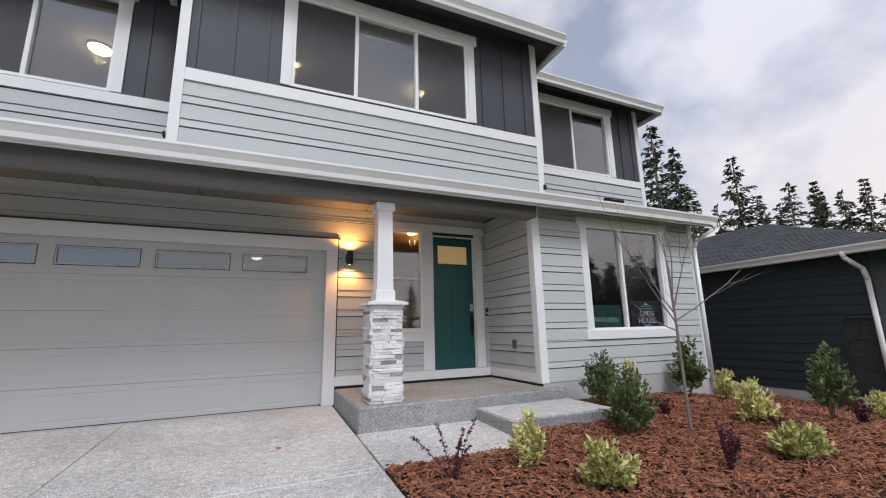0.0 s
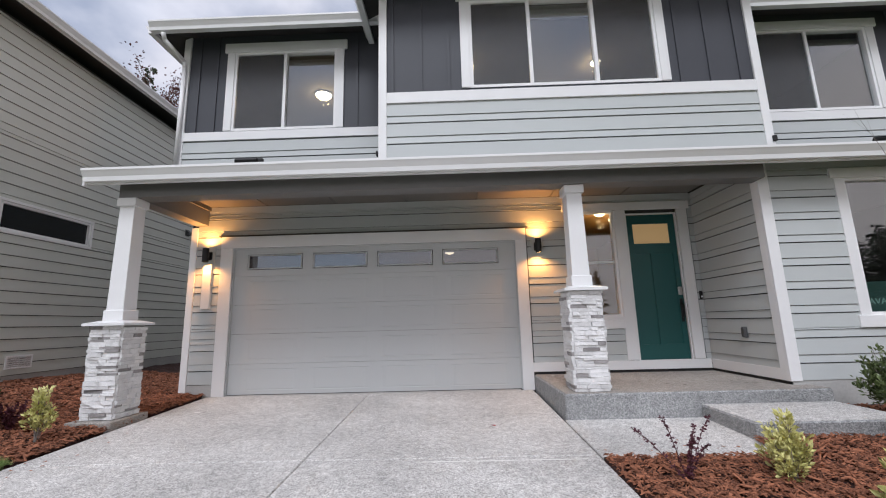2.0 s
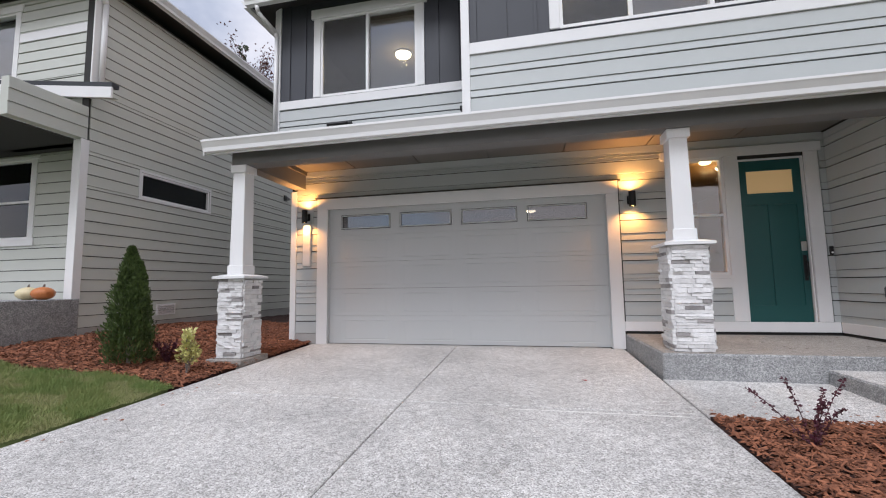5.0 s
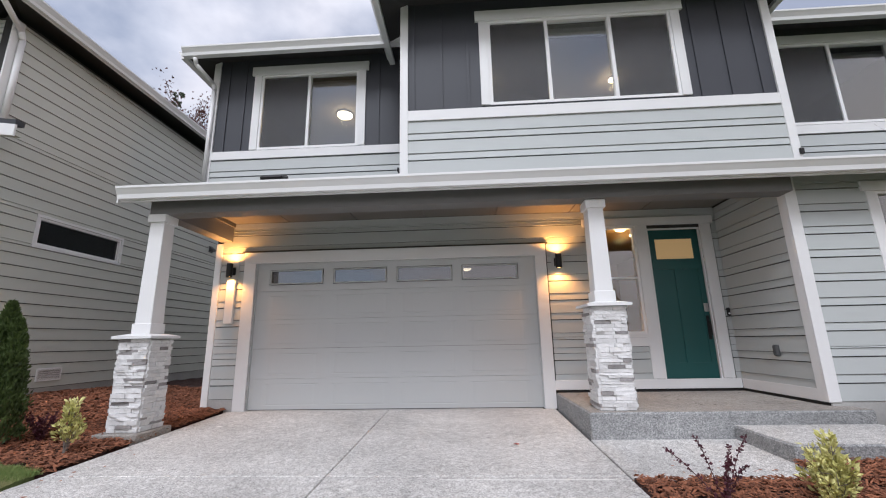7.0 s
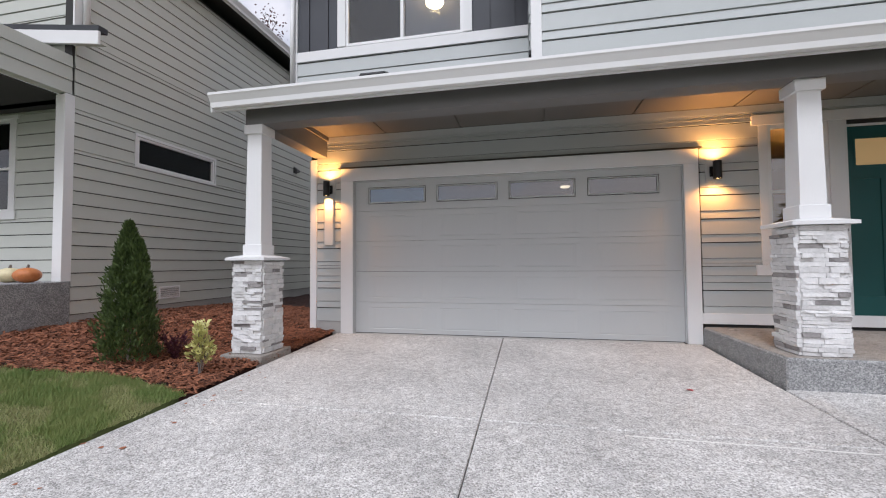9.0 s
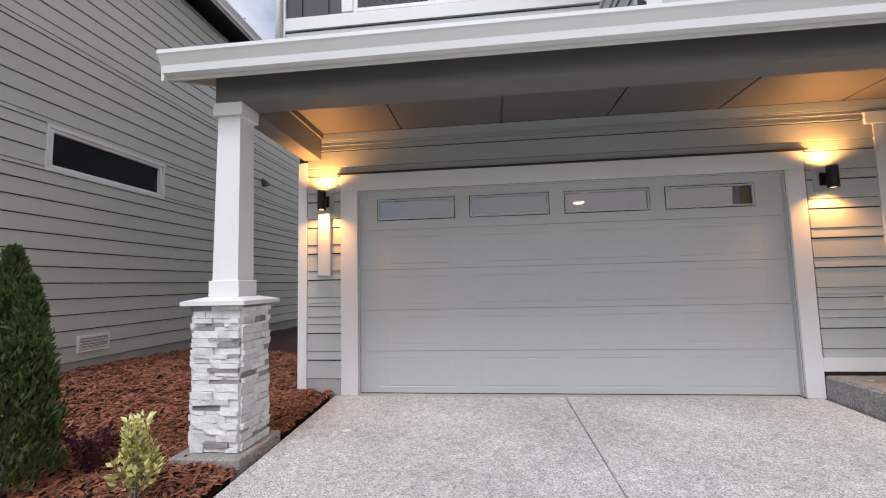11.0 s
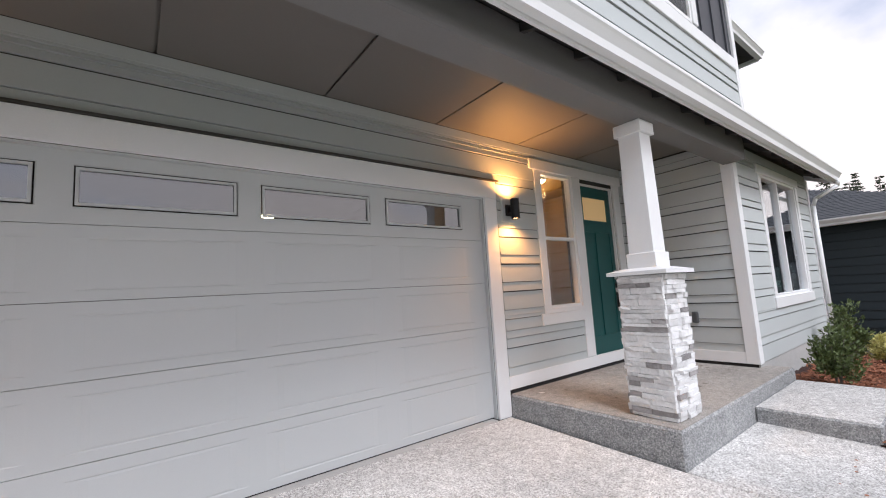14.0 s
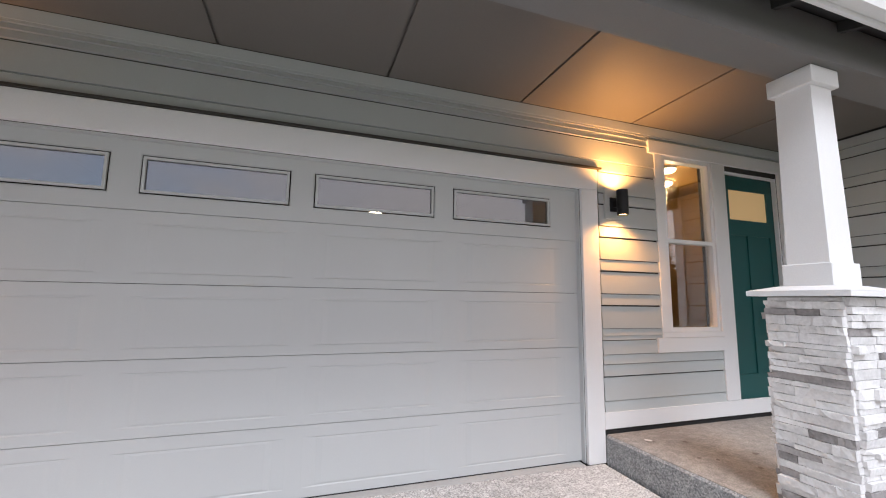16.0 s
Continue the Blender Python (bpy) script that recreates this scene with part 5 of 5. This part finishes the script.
def limb(bm, p, d, length, r, depth):
    """A crooked branch that forks."""
    for k in range(4):
        q = p + d * length / 4
        cyl(bm, p, q, r, r * 0.82, 5)
        r *= 0.82
        if depth and k > 0:
            side = (d + Vector((rnd.gauss(0, 0.55), rnd.gauss(0, 0.55), rnd.gauss(0.15, 0.3)))).normalized()
            limb(bm, q, side, length * 0.42, r * 0.6, depth - 1)
        p, d = q, (d + Vector((rnd.gauss(0, 0.10), rnd.gauss(0, 0.10), 0.10))).normalized()


for z, d, length in ((1.28, (-0.95, -0.2, 0.75), 1.45), (1.30, (0.95, -0.15, 0.45), 1.25), (1.38, (-0.25, 0.5, 1.0), 0.9), (1.45, (0.3, -0.2, 1.2), 1.0),
                     (1.18, (-0.8, 0.3, 0.35), 0.6), (1.60, (-0.2, -0.3, 1.2), 0.8), (1.75, (0.25, 0.2, 1.2), 0.7), (1.22, (0.6, 0.4, 0.6), 0.5)):
    bm = bmesh.new()
    limb(bm, Vector((-0.01, 0, z)), Vector(d).normalized(), length, 0.0095, 2)
    part("limb", bm, BARK, young)

# ---- far conifers ----


def conifer_meshes(seed, mat, thin=1.0):
    """Trunk and crown of a ten-metre fir: drooping whorls of ragged sprays."""
    rnd = random.Random(seed)
    trunk = cyl(bmesh.new(), (0, 0, 0), (0, 0, 9.8), 0.17, 0.02, 8)
    spots = []
    z = 1.0
    while z < 9.95:
        t = z / 10
        for k in range(rnd.randint(4, 7)):
            if rnd.random() < 0.12:
                continue
            a = rnd.uniform(0, 6.283)
            ln = ((1 - t) ** 0.9 * 2.1 + 0.06) * rnd.uniform(0.45, 1.25) * thin
            rise = rnd.uniform(-0.25, 0.2) + 0.5 * t
            m = max(4, int(ln * 13))
            for i in range(m):
                s = (i + rnd.random()) / m
                p = Vector((math.cos(a) * ln * s, math.sin(a) * ln * s, z + rise * ln * s - 0.28 * ln * s * s))
                for q in range(3):
                    o = Vector((rnd.gauss(0, 0.085), rnd.gauss(0, 0.085), rnd.gauss(-0.05, 0.06))) * (0.4 + (1 - t))
                    spots.append((p + o, (math.cos(a), math.sin(a), -0.35)))
        z += rnd.uniform(0.17, 0.32)
    me = bpy.data.meshes.new("trunk")
    trunk.to_mesh(me)
    trunk.free()
    me.materials.append(BARK)
    return me, leaf_mesh("crown", spots, 0.085, mat, rnd, 3.0, 0.1)


FIRS = []
for k in range(4):
    trunk_me, crown_me = conifer_meshes(30 + k, LEAF_FIR, (1.0, 0.8, 1.15, 0.7)[k])
    FIRS.append((trunk_me, crown_me))


def fir(x, y, top, k, wide=1.0, label="tall dark green fir behind the houses", group="firs behind the houses"):
    base = ground_z(x, y) - 0.2
    h = top - base
    ob = tagged(holder("fir_tree", pose(x, y, base, 0, 0, x * 37 % 360)), label, "tree", group=group)
    ob.scale = (h / 10 * wide, h / 10 * wide, h / 10)
    for nm, me in zip(("trunk", "crown"), FIRS[k % 4]):
        o = new(nm, me)
        o.parent = ob


for i, (x, y, top) in enumerate(((41.5, 30.1, 24.3), (42.5, 28.4, 20.4), (49.7, 26.6, 20.0), (50.5, 25.0, 14.8), (51.6, 22.7, 15.9), (55.1, 22.1, 15.9), (57.7, 20.9, 15.0),
                                 (56.5, 18.6, 15.3), (56.7, 17.3, 13.5), (58.1, 14.8, 13.6), (59.0, 12.6, 12.6), (54.1, 9.8, 10.6), (59.2, 8.7, 10.8), (59.3, 7.1, 11.4), (57.4, 5.6, 9.5),
                                 (57.4, 3.9, 9.6), (52.0, 24.0, 14.0), (53.5, 21.0, 14.2), (48.0, 28.0, 14.5), (46.0, 29.0, 15.0), (56.0, 20.0, 13.5), (60.0, 16.0, 12.4), (61.0, 10.8, 10.4),
                                 (63.0, 18.0, 13.8), (60.0, 24.0, 15.5), (64.0, 7.0, 10.5), (44.0, 31.5, 18.0), (62.0, 1.0, 10.5), (63.0, -3.0, 11.0))):
    fir(x, y, top, i, 0.95)
for i in range(34):
    a = radians(2 + i * 1.35)
    fir(66 * math.cos(a), 66 * math.sin(a), 9.2 + 1.6 * math.sin(i * 2.3) + 0.13 * i, i, 1.5)
for i, (x, y, top) in enumerate(((-16.4, 21.8, 17.0), (-17.6, 22.4, 16.0), (-19.5, 23, 15.5))):
    fir(x, y, top, i, 0.55)
for i in range(56):
    x = -46 + i * 3.1 + 0.9 * math.sin(i * 2.1)
    fir(x, -33 - 4 * abs(math.sin(i * 1.7)), 5.4 + 0.075 * abs(x - 2) + 1.0 * math.sin(i * 2.7) + 0.7 * math.sin(i * 0.9), i, 1.3, "dark green fir across the street", "firs across the street")

for i in range(30):
    fir(26 + i * 2.1, -31 - 4 * abs(math.sin(i * 1.3)), 9.8 + 0.9 * math.sin(i * 2.2) + 0.06 * i, i, 1.7, "dark green fir across the street", "firs across the street")

rust = tagged(holder("autumn_tree", pose(-14.6, 20.8, 0)), "sparse rust-leaved tree behind the houses", "tree")
rnd = random.Random(77)
bm, spots = bmesh.new(), []
cyl(bm, (0, 0, 0), (0, 0, 13), 0.22, 0.08, 8)
for k in range(46):
    z, a = rnd.uniform(6, 14.5), rnd.uniform(0, 6.283)
    e = Vector((math.cos(a) * rnd.uniform(0.6, 2.0), math.sin(a) * rnd.uniform(0.6, 2.0), min(16.2, z + rnd.uniform(0.6, 2.0))))
    s = Vector((0, 0, min(z, 12.9)))
    cyl(bm, s, e, 0.04, 0.012, 4)
    for i in range(55):
        p = s.lerp(e, rnd.uniform(0.35, 1.1)) + Vector((rnd.gauss(0, 0.25), rnd.gauss(0, 0.25), rnd.gauss(0, 0.25)))
        spots.append((p, (rnd.gauss(0, 1), rnd.gauss(0, 1), rnd.gauss(0, 1))))
part("trunk", bm, BARK, rust)
fo = new("crown", leaf_mesh("crown", spots, 0.10, LEAF_RUST, rnd, 1.5))
fo.parent = rust

# the house across the street
across = tagged(holder("house_across"), "pale gabled house with white rake trim across the street", "house")
part("wall", boxed(-1.4, 7.2, -31.0, -24.0, -0.9, 3.8), SIDING, across)
gable = bmesh.new()
tri = [[gable.verts.new(p) for p in ((-1.4, y, 3.8), (7.2, y, 3.8), (2.9, y, 5.95))] for y in (-24.0, -31.0)]
gable.faces.new(tri[0])
gable.faces.new(tri[1][::-1])
part("gable", gable, SIDING, across)
for nm, mat, y0, y1, d0, d1 in (("roof", ROOFING, -31.4, -23.6, 0.0, 0.16), ("rake_board", WHITE, -23.6, -23.57, -0.12, 0.14)):
    for sx in (-1, 1):
        bm = bmesh.new()
        pts = [(2.9 + sx * w, 5.97 - 0.5 * w + d) for w, d in ((0, d0), (4.7, d0), (4.7, d1), (0, d1))]
        rows = [[bm.verts.new((x, y, z)) for x, z in pts] for y in (y0, y1)]
        for k in range(4):
            bm.faces.new((rows[0][k], rows[0][(k + 1) % 4], rows[1][(k + 1) % 4], rows[1][k]))
        bm.faces.new(rows[0][::-1])
        bm.faces.new(rows[1])
        bmesh.ops.recalc_face_normals(bm, faces=bm.faces)
        part(nm, bm, mat, across)
part("garage_door", boxed(-0.6, 3.4, -24.0, -23.97, -0.9, 1.5), WHITE, across)
part("window", boxed(4.4, 6.2, -24.0, -23.97, 0.6, 2.1), DARK_PANEL, across)

# ---- loose bark chips, grass, litter ----


def chips(name, inside, x0, x1, y0, y1, n, seed, label, size=1.0):
    """Loose bark pieces: little bent slivers lying every way on the bed."""
    rnd = random.Random(seed)
    verts, faces = [], []
    while n:
        x, y = rnd.uniform(x0, x1), rnd.uniform(y0, y1)
        n -= 1
        if not inside(x, y):
            continue
        z = ground_z(x, y) + 0.016 + 0.03 * noise.noise((x * 5, y * 5, 0)) + 0.021 * noise.noise((x * 17, y * 17, 3)) + rnd.uniform(-0.006, 0.012)
        a, ln, wd = rnd.uniform(0, 6.283), rnd.uniform(0.012, 0.05) * size, rnd.uniform(0.004, 0.011) * size
        d = Vector((math.cos(a), math.sin(a), rnd.gauss(0, 0.28))) * ln
        s = Vector((-math.sin(a), math.cos(a), rnd.gauss(0, 0.5))).normalized() * wd
        c, k = Vector((x, y, z)), len(verts)
        up = Vector((0, 0, rnd.uniform(0.004, 0.011)))
        verts += [c - d - s, c - d * 0.9 + s, c + d + s * 0.6, c + d * 0.85 - s, c + up]
        faces += [(k, k + 4, k + 1), (k + 1, k + 4, k + 2), (k + 2, k + 4, k + 3), (k + 3, k + 4, k)]
    me = bpy.data.meshes.new(name)
    me.from_pydata([tuple(v) for v in verts], [], faces)
    me.materials.append(CHIP)
    return tagged(new(name, me), label, "bark chips", kind="stuff")


chips("bark_chips", in_right_bed, 2.64, 9.5, 1.8, 5.3, 52000, 1, "loose reddish bark chips over the planting bed")
chips("bark_chips", in_right_bed, 7.5, 12.4, 1.8, 8.0, 14000, 2, "loose reddish bark chips over the planting bed", 1.5)
chips("bark_chips", in_left_bed, -6.1, -2.74, 3.6, 9.0, 34000, 3, "loose reddish bark chips beside the drive", 1.1)


def grass(name, inside, x0, x1, y0, y1, n, seed, label):
    rnd = random.Random(seed)
    verts, faces, dry = [], [], []
    for i in range(n):
        x, y = rnd.uniform(x0, x1), rnd.uniform(y0, y1)
        if not inside(x, y):
            continue
        c, k = Vector((x, y, ground_z(x, y) - 0.003 + 0.015 * noise.noise((x * 5, y * 5, 0)) + 0.0105 * noise.noise((x * 17, y * 17, 3)))), len(verts)
        patch = noise.noise((x * 1.7 + 4, y * 2.6, 1)) + 0.5 * noise.noise((x * 6, y * 6, 2))
        dry.append(1 if patch + rnd.gauss(0, 0.12) > 0.08 else 0)
        tall = 0.75 if dry[-1] else 1.15 - 0.5 * patch
        a, h, b = rnd.uniform(0, 6.283), rnd.uniform(0.02, 0.055) * tall, rnd.uniform(0, 6.283)
        s = Vector((math.cos(a), math.sin(a), 0)) * 0.0026
        tip = Vector((math.cos(b) * h * 0.5, math.sin(b) * h * 0.5, h))
        verts += [c - s, c + s, c + tip]
        faces.append((k, k + 1, k + 2))
    me = bpy.data.meshes.new(name)
    me.from_pydata([tuple(v) for v in verts], [], faces)
    me.materials.append(BLADE)
    me.materials.append(STRAW)
    me.polygons.foreach_set("material_index", dry)
    return tagged(new(name, me), label, "grass", kind="stuff")


grass("grass", in_lawn, -5.6, -2.72, 1.6, 4.4, 170000, 4, "short patchy green grass beside the drive")
grass("grass", in_right_lawn, 2.64, 5.5, 0.6, 2.2, 60000, 5, "short green grass beside the planting bed")


def fallen(x, y, z, r, mat, label, seed):
    rnd = random.Random(seed)
    bm = bmesh.new()
    c = bm.verts.new((0, 0, r * 0.25))
    ring = [bm.verts.new((math.cos(a) * r * rnd.uniform(0.6, 1.1), math.sin(a) * r * rnd.uniform(0.6, 1.1), rnd.uniform(0.001, r * 0.3))) for a in np.linspace(0, 5.6, 8)]
    for p, q in zip(ring, ring[1:] + ring[:1]):
        bm.faces.new((c, p, q))
    ob = part("fallen_leaf", bm, mat)
    ob.location = (x, y, z)
    tagged(ob, label, "leaf")


fallen(1.79, 4.98, drive_z(4.98) + 0.002, 0.035, LEAF_FALLEN, "small red fallen leaf on the driveway", 1)
fallen(-2.2, 5.9, drive_z(5.9) + 0.002, 0.04, PAPER, "pale curled scrap on the driveway", 2)
fallen(2.9, 6.72, 0.236, 0.04, PAPER, "pale curled scrap on the porch", 3)
for i in range(34):
    r2 = random.Random(100 + i)
    x, y = r2.uniform(2.85, 5.4), r2.uniform(5.3, 6.9)
    fallen(x, y, 0.235, r2.uniform(0.008, 0.03), BARK, "small dry brown leaf bit on the porch", 200 + i)
for i in range(40):
    r2 = random.Random(300 + i)
    side = r2.random() < 0.45
    x, y = (r2.uniform(-2.71, -2.35), r2.uniform(2.6, 5.2)) if side else (r2.uniform(2.66, 4.2), r2.uniform(3.92, 4.4))
    fallen(x, y, drive_z(y) + 0.001, r2.uniform(0.008, 0.022), CHIP, "stray bark chip on the concrete", 400 + i)
